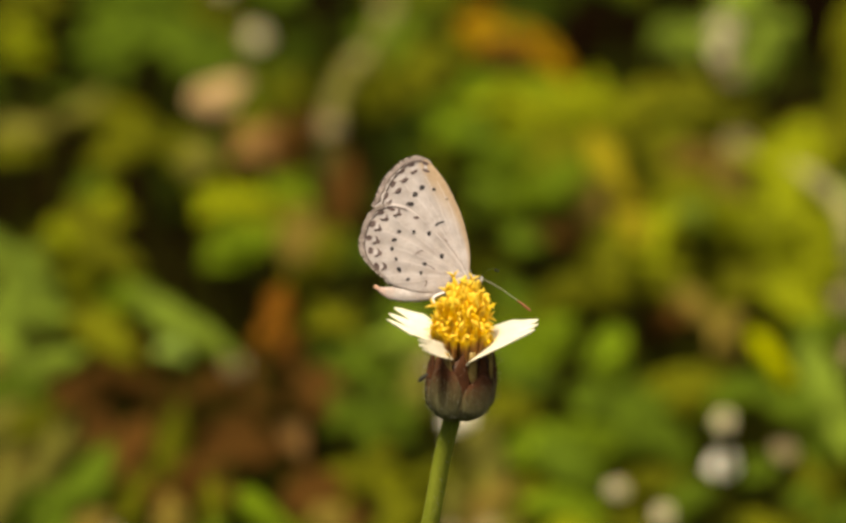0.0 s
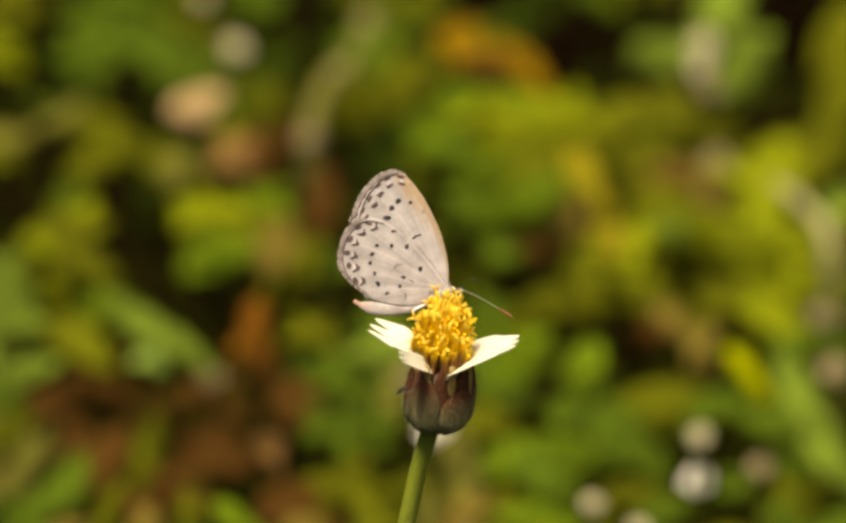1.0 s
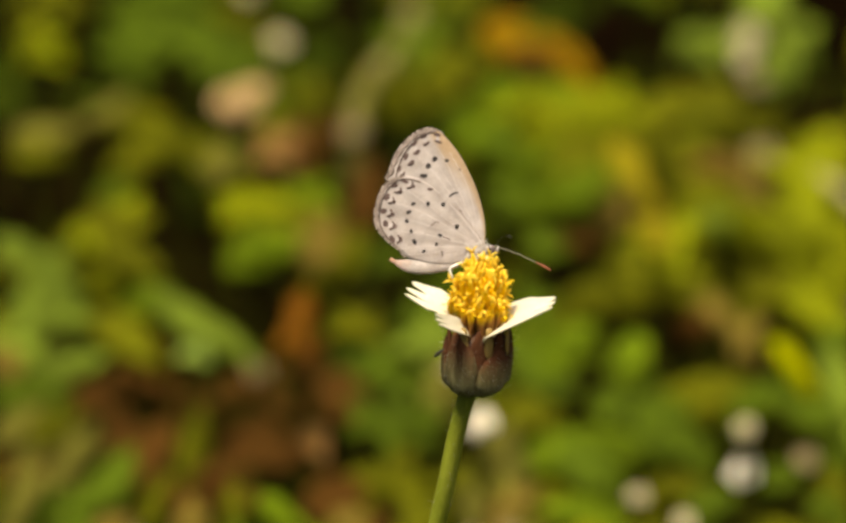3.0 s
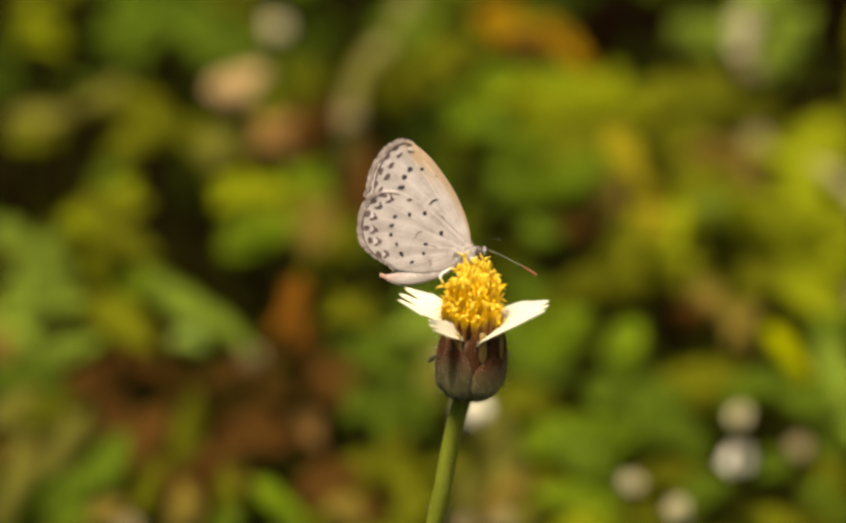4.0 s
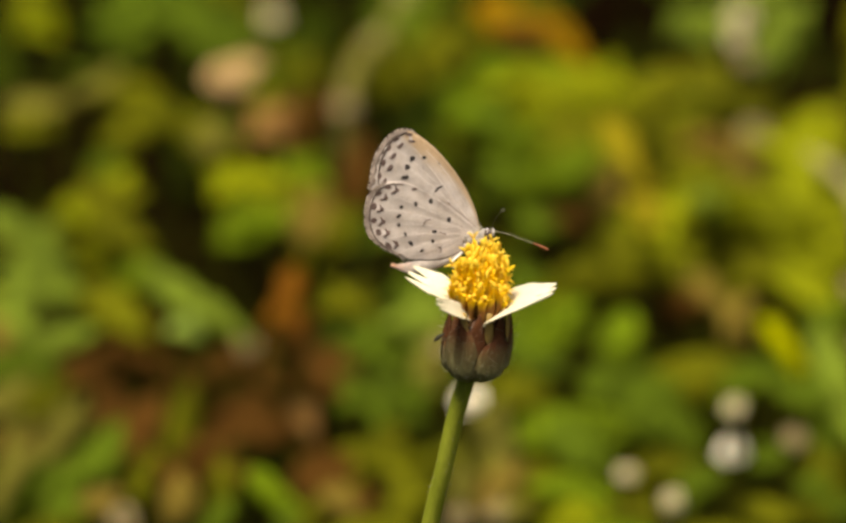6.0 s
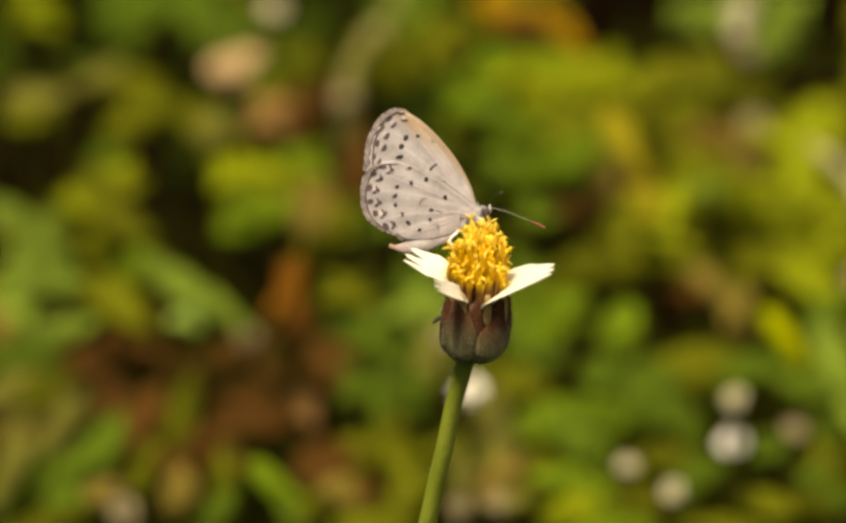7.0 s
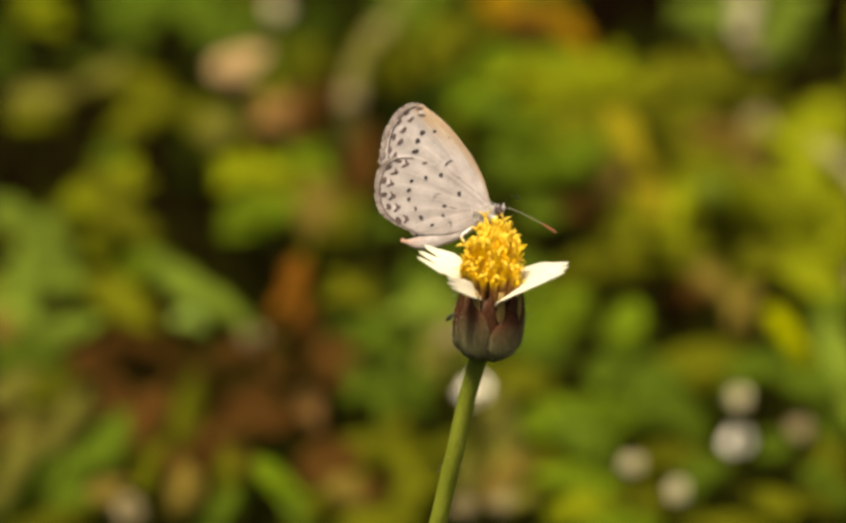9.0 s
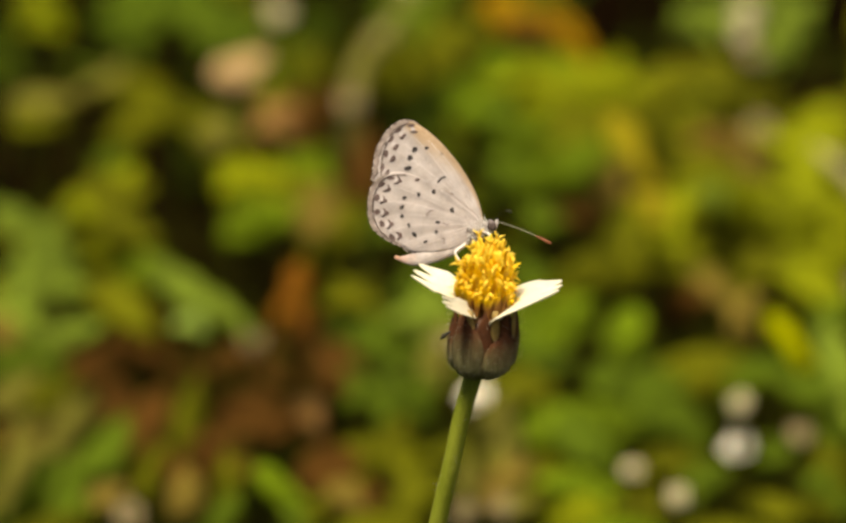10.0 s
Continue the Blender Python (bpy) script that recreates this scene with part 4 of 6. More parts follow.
sprig("bright", (-0.099, 0.529, 0.115), 13 * MM, 11 * MM, 24, 6)
sprig("grass", (-0.067, 0.523, 0.118), 31 * MM, 17 * MM, 0, 5)
sprig("grass", (-0.052, 0.513, 0.115), 24 * MM, 14 * MM, -30, 4)
sprig("grass", (-0.077, 0.519, 0.115), 18 * MM, 12 * MM, 55, 3)
sprig("grass", (-0.083, 0.483, 0.115), 9 * MM, 6 * MM, 12, 2)
sprig("khaki", (-0.092, 0.457, 0.115), 21 * MM, 7 * MM, 12, 3)
sprig("khaki", (-0.078, 0.471, 0.115), 20 * MM, 7 * MM, 40, 3)
sprig("olive", (-0.061, 0.450, 0.115), 27 * MM, 10 * MM, 6, 4)
sprig("olive", (-0.050, 0.437, 0.115), 19 * MM, 9 * MM, -35, 3)
sprig("olive", (-0.070, 0.464, 0.115), 16 * MM, 9 * MM, 35, 3)
sprig("olive", (-0.091, 0.443, 0.115), 16 * MM, 6 * MM, 0, 2)
sprig("olive", (-0.069, 0.369, 0.120), 20 * MM, 15 * MM, 24, 9)
sprig("bright", (-0.067, 0.379, 0.122), 13 * MM, 7 * MM, 55, 4)
sprig("bright", (-0.073, 0.367, 0.122), 10 * MM, 5 * MM, -24, 3)
sprig("olive", (-0.076, 0.375, 0.115), 19 * MM, 12 * MM, 55, 5)
sprig("bright", (-0.066, 0.367, 0.115), 14 * MM, 10 * MM, -46, 5)
sprig("grass", (-0.072, 0.413, 0.115), 12 * MM, 7 * MM, 73, 3)
sprig("pale", (-0.083, 0.358, 0.118), 19 * MM, 13 * MM, -24, 4)
sprig("pale", (-0.078, 0.344, 0.115), 16 * MM, 12 * MM, 12, 4)
sprig("pale", (-0.083, 0.330, 0.115), 13 * MM, 9 * MM, 65, 3)
sprig("olive", (-0.032, 0.486, 0.115), 13 * MM, 11 * MM, 0, 3)
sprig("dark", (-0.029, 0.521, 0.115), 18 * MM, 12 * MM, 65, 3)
sprig("brown", (-0.031, 0.448, 0.115), 18 * MM, 12 * MM, -55, 4)
sprig("tan", (-0.048, 0.465, 0.120), 13 * MM, 7 * MM, 6, 3)
sprig("tan", (-0.044, 0.473, 0.120), 10 * MM, 6 * MM, 46, 3)
sprig("brownlight", (-0.037, 0.438, 0.118), 12 * MM, 9 * MM, 46, 4)
sprig("khaki", (-0.049, 0.435, 0.115), 16 * MM, 7 * MM, 82, 3)
sprig("lush", (-0.029, 0.400, 0.120), 14 * MM, 10 * MM, 46, 5)
sprig("bright", (-0.040, 0.394, 0.120), 14 * MM, 9 * MM, -46, 5)
sprig("olive", (-0.036, 0.391, 0.115), 22 * MM, 16 * MM, 12, 7)
sprig("lush", (-0.037, 0.381, 0.115), 15 * MM, 9 * MM, 35, 5)
sprig("olive", (-0.022, 0.375, 0.115), 17 * MM, 10 * MM, 65, 4)
sprig("tanolive", (-0.025, 0.368, 0.120), 16 * MM, 7 * MM, 55, 3)
sprig("brown", (-0.018, 0.409, 0.115), 21 * MM, 7 * MM, 86, 3)
sprig("grass", (-0.014, 0.379, 0.115), 12 * MM, 9 * MM, 0, 3)
sprig("olive", (-0.015, 0.495, 0.115), 21 * MM, 13 * MM, -65, 3)
sprig("grass", (-0.008, 0.526, 0.115), 15 * MM, 12 * MM, 24, 3)
sprig("rustdull", (0.014, 0.522, 0.120), 13 * MM, 10 * MM, 35, 5)
sprig("rustdull", (0.027, 0.521, 0.115), 17 * MM, 8 * MM, -46, 4)
sprig("brown", (0.020, 0.514, 0.115), 15 * MM, 8 * MM, 0, 3)
sprig("olive", (0.006, 0.515, 0.115), 16 * MM, 12 * MM, 46, 3)
sprig("olive", (-0.000, 0.495, 0.115), 14 * MM, 11 * MM, 0, 3)
sprig("bright", (0.020, 0.466, 0.120), 19 * MM, 7 * MM, 17, 6)
sprig("lush", (0.025, 0.471, 0.121), 15 * MM, 6 * MM, -12, 5)
sprig("bright", (0.029, 0.458, 0.120), 18 * MM, 7 * MM, -15, 4)
sprig("bright", (0.038, 0.462, 0.120), 16 * MM, 11 * MM, -18, 4)
sprig("lush", (0.010, 0.475, 0.115), 21 * MM, 15 * MM, 35, 5)
sprig("grass", (0.013, 0.451, 0.115), 18 * MM, 12 * MM, 0, 4)
sprig("bright", (0.024, 0.454, 0.118), 21 * MM, 7 * MM, 0, 3)
sprig("lush", (0.025, 0.400, 0.120), 19 * MM, 10 * MM, 12, 5)
sprig("grass", (0.015, 0.409, 0.115), 16 * MM, 10 * MM, -35, 4)
sprig("grass", (0.020, 0.385, 0.115), 12 * MM, 7 * MM, 0, 3)
sprig("olive", (0.040, 0.458, 0.115), 19 * MM, 9 * MM, -18, 3)
sprig("olive", (0.052, 0.477, 0.115), 20 * MM, 11 * MM, 24, 4)
sprig("olive", (0.053, 0.449, 0.115), 19 * MM, 8 * MM, 35, 3)
sprig("yellow", (0.038, 0.382, 0.132), 12 * MM, 6 * MM, -69, 4)
sprig("yellow", (0.041, 0.386, 0.124), 9 * MM, 5 * MM, -46, 3)
sprig("olive", (0.036, 0.419, 0.115), 15 * MM, 7 * MM, 65, 3)
sprig("yellow", (0.041, 0.353, 0.130), 11 * MM, 6 * MM, -73, 4)
sprig("bright", (0.041, 0.379, 0.115), 13 * MM, 8 * MM, 24, 4)
sprig("olive", (0.033, 0.429, 0.115), 14 * MM, 8 * MM, 65, 3)
sprig("brown", (0.027, 0.387, 0.115), 10 * MM, 7 * MM, 0, 2)
sprig("tanolive", (0.035, 0.404, 0.115), 18 * MM, 7 * MM, 73, 2)
sprig("pale", (0.061, 0.521, 0.118), 17 * MM, 12 * MM, 24, 4)
sprig("pale", (0.084, 0.525, 0.118), 17 * MM, 14 * MM, -46, 4)
sprig("olive", (0.064, 0.477, 0.115), 18 * MM, 11 * MM, -46, 4)
sprig("olive", (0.072, 0.465, 0.115), 15 * MM, 7 * MM, 46, 3)
sprig("brown", (0.057, 0.430, 0.115), 17 * MM, 7 * MM, 12, 3)
sprig("bright", (0.056, 0.382, 0.122), 17 * MM, 10 * MM, 18, 6)
sprig("bright", (0.076, 0.413, 0.120), 19 * MM, 13 * MM, 46, 6)
sprig("olive", (0.063, 0.385, 0.115), 23 * MM, 12 * MM, 0, 6)
sprig("olive", (0.050, 0.378, 0.115), 18 * MM, 10 * MM, -35, 5)
sprig("bright", (0.073, 0.379, 0.115), 20 * MM, 12 * MM, -55, 5)
sprig("tanolive", (0.067, 0.416, 0.115), 16 * MM, 7 * MM, 12, 3)
sprig("olive", (0.037, 0.374, 0.115), 14 * MM, 9 * MM, 0, 4)
sprig("bright", (0.045, 0.364, 0.115), 15 * MM, 8 * MM, 24, 4)
sprig("pale", (-0.050, 0.322, 0.122), 15 * MM, 7 * MM, -35, 4)
sprig("pale", (-0.042, 0.315, 0.121), 14 * MM, 7 * MM, -44, 4)
sprig("palebright", (-0.047, 0.305, 0.122), 8 * MM, 6 * MM, -35, 3)
sprig("olive", (-0.062, 0.331, 0.115), 17 * MM, 8 * MM, -46, 5)
sprig("lush", (-0.059, 0.350, 0.115), 12 * MM, 7 * MM, 24, 4)
sprig("tanolive", (-0.083, 0.316, 0.115), 11 * MM, 6 * MM, -65, 3)
sprig("pale", (-0.071, 0.314, 0.115), 13 * MM, 8 * MM, 35, 4)
sprig("grass", (-0.077, 0.300, 0.115), 13 * MM, 8 * MM, 0, 4)
sprig("olive", (-0.071, 0.284, 0.115), 15 * MM, 6 * MM, 24, 3)
sprig("rust", (-0.028, 0.321, 0.122), 13 * MM, 4 * MM, 82, 4)
sprig("rust", (-0.030, 0.312, 0.122), 8 * MM, 3 * MM, 65, 3)
sprig("brown", (-0.028, 0.318, 0.115), 13 * MM, 9 * MM, 65, 3)
sprig("brown", (-0.019, 0.302, 0.115), 14 * MM, 8 * MM, -35, 3)
sprig("brownlight", (-0.025, 0.315, 0.100), 10 * MM, 5 * MM, -55, 3)
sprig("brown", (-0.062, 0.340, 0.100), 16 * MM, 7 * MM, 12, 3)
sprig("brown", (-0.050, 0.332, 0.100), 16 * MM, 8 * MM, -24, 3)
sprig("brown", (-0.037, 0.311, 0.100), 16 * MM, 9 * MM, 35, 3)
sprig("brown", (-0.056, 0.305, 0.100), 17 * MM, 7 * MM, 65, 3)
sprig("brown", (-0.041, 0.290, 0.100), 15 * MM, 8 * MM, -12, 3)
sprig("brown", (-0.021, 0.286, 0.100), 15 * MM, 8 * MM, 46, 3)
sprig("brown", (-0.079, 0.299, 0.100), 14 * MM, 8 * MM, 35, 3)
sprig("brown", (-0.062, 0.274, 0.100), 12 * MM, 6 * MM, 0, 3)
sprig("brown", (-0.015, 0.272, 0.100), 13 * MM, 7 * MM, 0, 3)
sprig("olive", (-0.045, 0.275, 0.115), 22 * MM, 5 * MM, 86, 3)
sprig("khaki", (-0.065, 0.269, 0.115), 22 * MM, 5 * MM, 73, 3)
sprig("grass", (-0.058, 0.258, 0.115), 18 * MM, 6 * MM, 65, 3)
sprig("grass", (-0.069, 0.246, 0.115), 15 * MM, 6 * MM, 55, 4)
sprig("grass", (-0.063, 0.231, 0.115), 14 * MM, 6 * MM, 46, 3)
sprig("tanolive", (-0.043, 0.238, 0.115), 10 * MM, 5 * MM, 73, 3)
sprig("lush", (-0.027, 0.223, 0.125), 14 * MM, 4 * MM, -51, 3)
sprig("grass", (-0.023, 0.210, 0.125), 9 * MM, 4 * MM, -55, 2)
sprig("olive", (-0.016, 0.337, 0.115), 14 * MM, 9 * MM, 35, 4)
sprig("grass", (-0.012, 0.316, 0.115), 17 * MM, 11 * MM, 65, 5)
sprig("grass", (-0.007, 0.283, 0.118), 14 * MM, 10 * MM, 24, 6)
sprig("grass", (-0.012, 0.291, 0.115), 12 * MM, 8 * MM, -46, 4)
sprig("olive", (-0.009, 0.260, 0.115), 16 * MM, 10 * MM, 12, 5)
sprig("olive", (-0.005, 0.241, 0.115), 15 * MM, 8 * MM, 46, 4)
sprig("grass", (-0.018, 0.318, 0.115), 10 * MM, 6 * MM, 0, 3)
sprig("grass", (-0.005, 0.342, 0.115), 13 * MM, 10 * MM, 0, 4)
sprig("lush", (0.023, 0.317, 0.120), 16 * MM, 12 * MM, 35, 6)
sprig("lush", (0.034, 0.307, 0.120), 13 * MM, 8 * MM, 73, 5)
sprig("grass", (0.017, 0.314, 0.115), 17 * MM, 10 * MM, -46, 5)
sprig("olive", (0.029, 0.352, 0.115), 17 * MM, 9 * MM, 12, 4)
sprig("grass", (0.018, 0.352, 0.115), 14 * MM, 9 * MM, 24, 4)
sprig("olive", (0.045, 0.356, 0.115), 17 * MM, 8 * MM, -12, 4)
sprig("brown", (0.049, 0.361, 0.105), 18 * MM, 10 * MM, 24, 4)
sprig("tanolive", (0.058, 0.331, 0.115), 11 * MM, 7 * MM, -46, 4)
sprig("tanolive", (0.053, 0.347, 0.115), 12 * MM, 5 * MM, -35, 3)
sprig("yellowgreen", (0.063, 0.298, 0.124), 16 * MM, 4 * MM, -63, 3)
sprig("bright", (0.071, 0.344, 0.118), 16 * MM, 8 * MM, -46, 5)
sprig("olive", (0.063, 0.356, 0.115), 14 * MM, 8 * MM, 24, 4)
sprig("pale", (0.074, 0.298, 0.118), 16 * MM, 9 * MM, -65, 4)
sprig("grass", (0.077, 0.333, 0.115), 13 * MM, 8 * MM, 35, 3)
sprig("olive", (0.016, 0.292, 0.115), 14 * MM, 10 * MM, 12, 5)
sprig("grass", (0.030, 0.296, 0.115), 13 * MM, 7 * MM, 82, 3)
sprig("grass", (0.038, 0.287, 0.118), 15 * MM, 10 * MM, 0, 5)
sprig("olive", (0.048, 0.300, 0.115), 17 * MM, 9 * MM, 18, 5)
sprig("lush", (0.021, 0.262, 0.120), 15 * MM, 9 * MM, 24, 7)
sprig("grass", (0.025, 0.253, 0.120), 13 * MM, 7 * MM, -35, 6)
sprig("lush", (0.033, 0.278, 0.115), 13 * MM, 9 * MM, 46, 5)
sprig("grass", (0.041, 0.278, 0.115), 15 * MM, 9 * MM, -24, 5)
sprig("olive", (0.040, 0.258, 0.115), 14 * MM, 8 * MM, 12, 5)
sprig("grass", (0.058, 0.299, 0.115), 14 * MM, 8 * MM, 46, 4)
sprig("grass", (0.068, 0.293, 0.115), 16 * MM, 9 * MM, -24, 5)
sprig("grass", (0.063, 0.307, 0.115), 12 * MM, 6 * MM, 46, 3)
sprig("grass", (0.046, 0.252, 0.115), 12 * MM, 7 * MM, 35, 4)
sprig("lush", (0.024, 0.235, 0.120), 13 * MM, 7 * MM, -12, 6)
sprig("bright", (0.025, 0.225, 0.120), 12 * MM, 6 * MM, 0, 4)
sprig("olive", (0.018, 0.253, 0.115), 14 * MM, 8 * MM, 65, 4)
sprig("olive", (0.034, 0.240, 0.115), 11 * MM, 6 * MM, 0, 3)
sprig("olive", (0.054, 0.239, 0.115), 14 * MM, 5 * MM, -24, 3)
sprig("grass", (0.066, 0.248, 0.115), 12 * MM, 8 * MM, 46, 4)
sprig("grass", (0.058, 0.264, 0.115), 10 * MM, 6 * MM, 0, 3)
sprig("grass", (0.070, 0.274, 0.115), 10 * MM, 8 * MM, 0, 3)
sprig("olive", (0.008, 0.255, 0.115), 15 * MM, 6 * MM, 78, 3)
sprig("khaki", (0.012, 0.253, 0.120), 16 * MM, 6 * MM, 78, 3)
sprig("brown", (0.009, 0.246, 0.115), 11 * MM, 6 * MM, 12, 2)
sprig("grass", (0.006, 0.308, 0.115), 11 * MM, 7 * MM, 0, 3)
sprig("olive", (0.003, 0.262, 0.115), 10 * MM, 6 * MM, 0, 3)
sprig("olive", (0.055, 0.443, 0.115), 16 * MM, 10 * MM, 24, 5)
sprig("tanolive", (0.063, 0.431, 0.115), 15 * MM, 7 * MM, -12, 4)
sprig("olive", (0.082, 0.450, 0.115), 17 * MM, 8 * MM, 35, 5)
sprig("bright", (0.087, 0.445, 0.115), 14 * MM, 10 * MM, -46, 5)
sprig("olive", (0.056, 0.419, 0.115), 14 * MM, 7 * MM, -12, 4)
sprig("bright", (0.065, 0.384, 0.120), 15 * MM, 8 * MM, 24, 5)
sprig("bright", (0.049, 0.381, 0.120), 13 * MM, 7 * MM, 65, 4)
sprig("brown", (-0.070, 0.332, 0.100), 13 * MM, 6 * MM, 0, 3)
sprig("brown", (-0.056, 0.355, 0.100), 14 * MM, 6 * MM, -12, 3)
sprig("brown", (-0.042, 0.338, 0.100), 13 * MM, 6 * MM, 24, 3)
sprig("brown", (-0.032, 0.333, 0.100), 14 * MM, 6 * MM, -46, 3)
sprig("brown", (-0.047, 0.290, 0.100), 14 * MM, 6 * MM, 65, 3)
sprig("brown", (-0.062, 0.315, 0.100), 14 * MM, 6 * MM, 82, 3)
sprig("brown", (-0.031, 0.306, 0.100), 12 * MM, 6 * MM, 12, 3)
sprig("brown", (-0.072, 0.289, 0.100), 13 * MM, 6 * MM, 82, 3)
sprig("khaki", (-0.078, 0.284, 0.115), 13 * MM, 5 * MM, 46, 3)
sprig("khaki", (-0.074, 0.267, 0.115), 17 * MM, 4 * MM, 73, 3)
sprig("olive", (-0.050, 0.251, 0.115), 15 * MM, 4 * MM, 78, 3)
sprig("olive", (-0.037, 0.258, 0.110), 14 * MM, 4 * MM, 82, 3)
sprig("bright", (0.078, 0.373, 0.120), 16 * MM, 10 * MM, -55, 5)
sprig("bright", (0.078, 0.358, 0.118), 12 * MM, 9 * MM, 24, 5)
sprig("bright", (0.036, 0.461, 0.121), 14 * MM, 7 * MM, -24, 5)
sprig("lush", (0.012, 0.472, 0.120), 15 * MM, 7 * MM, 24, 5)
sprig("olive", (0.037, 0.435, 0.118), 13 * MM, 8 * MM, 0, 4)
sprig("lush", (0.007, 0.453, 0.115), 14 * MM, 10 * MM, 24, 5)
sprig("pale", (-0.002, 0.317, 0.120), 13 * MM, 11 * MM, 35, 5)
sprig("khaki", (0.001, 0.290, 0.122), 13 * MM, 7 * MM, 65, 4)
sprig("grass", (-0.002, 0.293, 0.120), 11 * MM, 7 * MM, 0, 4)
sprig("lush", (0.020, 0.427, 0.118), 15 * MM, 8 * MM, 12, 5)
sprig("olive", (0.028, 0.424, 0.118), 13 * MM, 8 * MM, -24, 4)
sprig("olive", (0.029, 0.439, 0.118), 13 * MM, 6 * MM, 12, 3)
sprig("olive", (0.068, 0.255, 0.115), 11 * MM, 7 * MM, 35, 5)
sprig("olive", (0.063, 0.239, 0.115), 11 * MM, 5 * MM, -12, 4)
sprig("khaki", (0.008, 0.259, 0.122), 13 * MM, 5 * MM, 73, 4)
sprig("khaki", (0.005, 0.235, 0.122), 12 * MM, 5 * MM, 82, 4)
sprig("tanolive", (0.012, 0.235, 0.122), 12 * MM, 5 * MM, 65, 4)
sprig("khaki", (0.013, 0.223, 0.122), 8 * MM, 4 * MM, 24, 3)
sprig("pale", (0.067, 0.513, 0.120), 15 * MM, 8 * MM, 35, 4)
sprig("pale", (0.079, 0.500, 0.120), 15 * MM, 8 * MM, 65, 4)
sprig("khaki", (-0.067, 0.255, 0.118), 17 * MM, 4 * MM, 69, 4)
sprig("khaki", (-0.072, 0.243, 0.118), 14 * MM, 4 * MM, 55, 4)
sprig("grass", (-0.061, 0.244, 0.118), 14 * MM, 5 * MM, 65, 4)
sprig("tanolive", (-0.057, 0.237, 0.115), 9 * MM, 5 * MM, 24, 3)
sprig("bright", (0.083, 0.375, 0.120), 15 * MM, 8 * MM, -55, 5)
sprig("pale", (0.092, 0.401, 0.120), 14 * MM, 10 * MM, 35, 4)
sprig("olive", (0.094, 0.445, 0.118), 21 * MM, 11 * MM, 65, 5)
sprig("olive", (0.103, 0.490, 0.118), 21 * MM, 11 * MM, 73, 5)
sprig("olive", (0.108, 0.535, 0.118), 20 * MM, 12 * MM, 65, 4)
sprig("pale", (0.073, 0.274, 0.123), 16 * MM, 6 * MM, -55, 4)
sprig("pale", (0.076, 0.253, 0.123), 15 * MM, 6 * MM, -65, 4)
sprig("grass", (0.082, 0.333, 0.115), 13 * MM, 8 * MM, 0, 4)
sprig("grass", (0.075, 0.243, 0.115), 12 * MM, 7 * MM, 35, 4)
sprig("olive", (0.074, 0.260, 0.115), 10 * MM, 6 * MM, 0, 4)
sprig("bright", (0.090, 0.370, 0.115), 13 * MM, 9 * MM, 35, 5)
sprig("grass", (-0.071, 0.561, 0.118), 27 * MM, 9 * MM, 12, 4)
sprig("olive", (-0.096, 0.567, 0.115), 15 * MM, 10 * MM, 0, 3)
sprig("grass", (-0.036, 0.573, 0.115), 17 * MM, 10 * MM, 24, 3)
sprig("olive", (0.005, 0.570, 0.115), 20 * MM, 8 * MM, 35, 3)
sprig("pale", (0.080, 0.558, 0.120), 21 * MM, 12 * MM, 73, 4)
sprig("grass", (0.049, 0.579, 0.115), 17 * MM, 7 * MM, 0, 3)
sprig("tanolive", (-0.043, 0.229, 0.120), 14 * MM, 3 * MM, 85, 3)
sprig("grass", (-0.036, 0.225, 0.118), 12 * MM, 4 * MM, 65, 4)
sprig("olive", (-0.022, 0.223, 0.118), 12 * MM, 4 * MM, 46, 4)
sprig("olive", (-0.065, 0.219, 0.118), 14 * MM, 5 * MM, 24, 4)
sprig("olive", (-0.010, 0.221, 0.118), 12 * MM, 5 * MM, 12, 4)
sprig("lush", (0.029, 0.222, 0.118), 13 * MM, 5 * MM, 12, 5)
sprig("olive", (0.048, 0.223, 0.118), 13 * MM, 5 * MM, 0, 4)
sprig("olive", (0.056, 0.232, 0.118), 11 * MM, 5 * MM, -35, 3)
sprig("pale", (0.055, 0.373, 0.125), 9 * MM, 6 * MM, 24, 4)
sprig("bright", (0.074, 0.377, 0.125), 16 * MM, 8 * MM, 78, 4)
sprig("khaki", (-0.066, 0.262, 0.115), 22 * MM, 4 * MM, 83, 3)
sprig("khaki", (-0.068, 0.255, 0.110), 17 * MM, 4 * MM, 69, 3)
sprig("tanolive", (-0.016, 0.248, 0.112), 12 * MM, 5 * MM, -40, 2)

# ---- undergrowth between the shoots, open to bare soil whose colour holds the shade ----
BARE = (
    (-0.103, 0.673, 0.007),
    (-0.101, 0.553, 0.010),
    (-0.066, 0.540, 0.010),
    (-0.060, 0.489, 0.008),
    (-0.050, 0.471, 0.006),
    (-0.087, 0.563, 0.005),
    (-0.028, 0.671, 0.006),
    (0.052, 0.674, 0.009),
    (0.061, 0.664, 0.006),
    (0.101, 0.640, 0.009),
    (0.114, 0.682, 0.008),
    (0.032, 0.512, 0.007),
    (0.060, 0.432, 0.007),
    (0.029, 0.404, 0.005),
    (0.070, 0.352, 0.006),
    (-0.039, 0.400, 0.008),
    (-0.019, 0.386, 0.006),
    (-0.034, 0.365, 0.008),
    (-0.047, 0.394, 0.009),
    (-0.065, 0.393, 0.009),
    (-0.027, 0.357, 0.008),
    (-0.081, 0.447, 0.005),
    (-0.012, 0.453, 0.005),
    (-0.056, 0.356, 0.008),
)


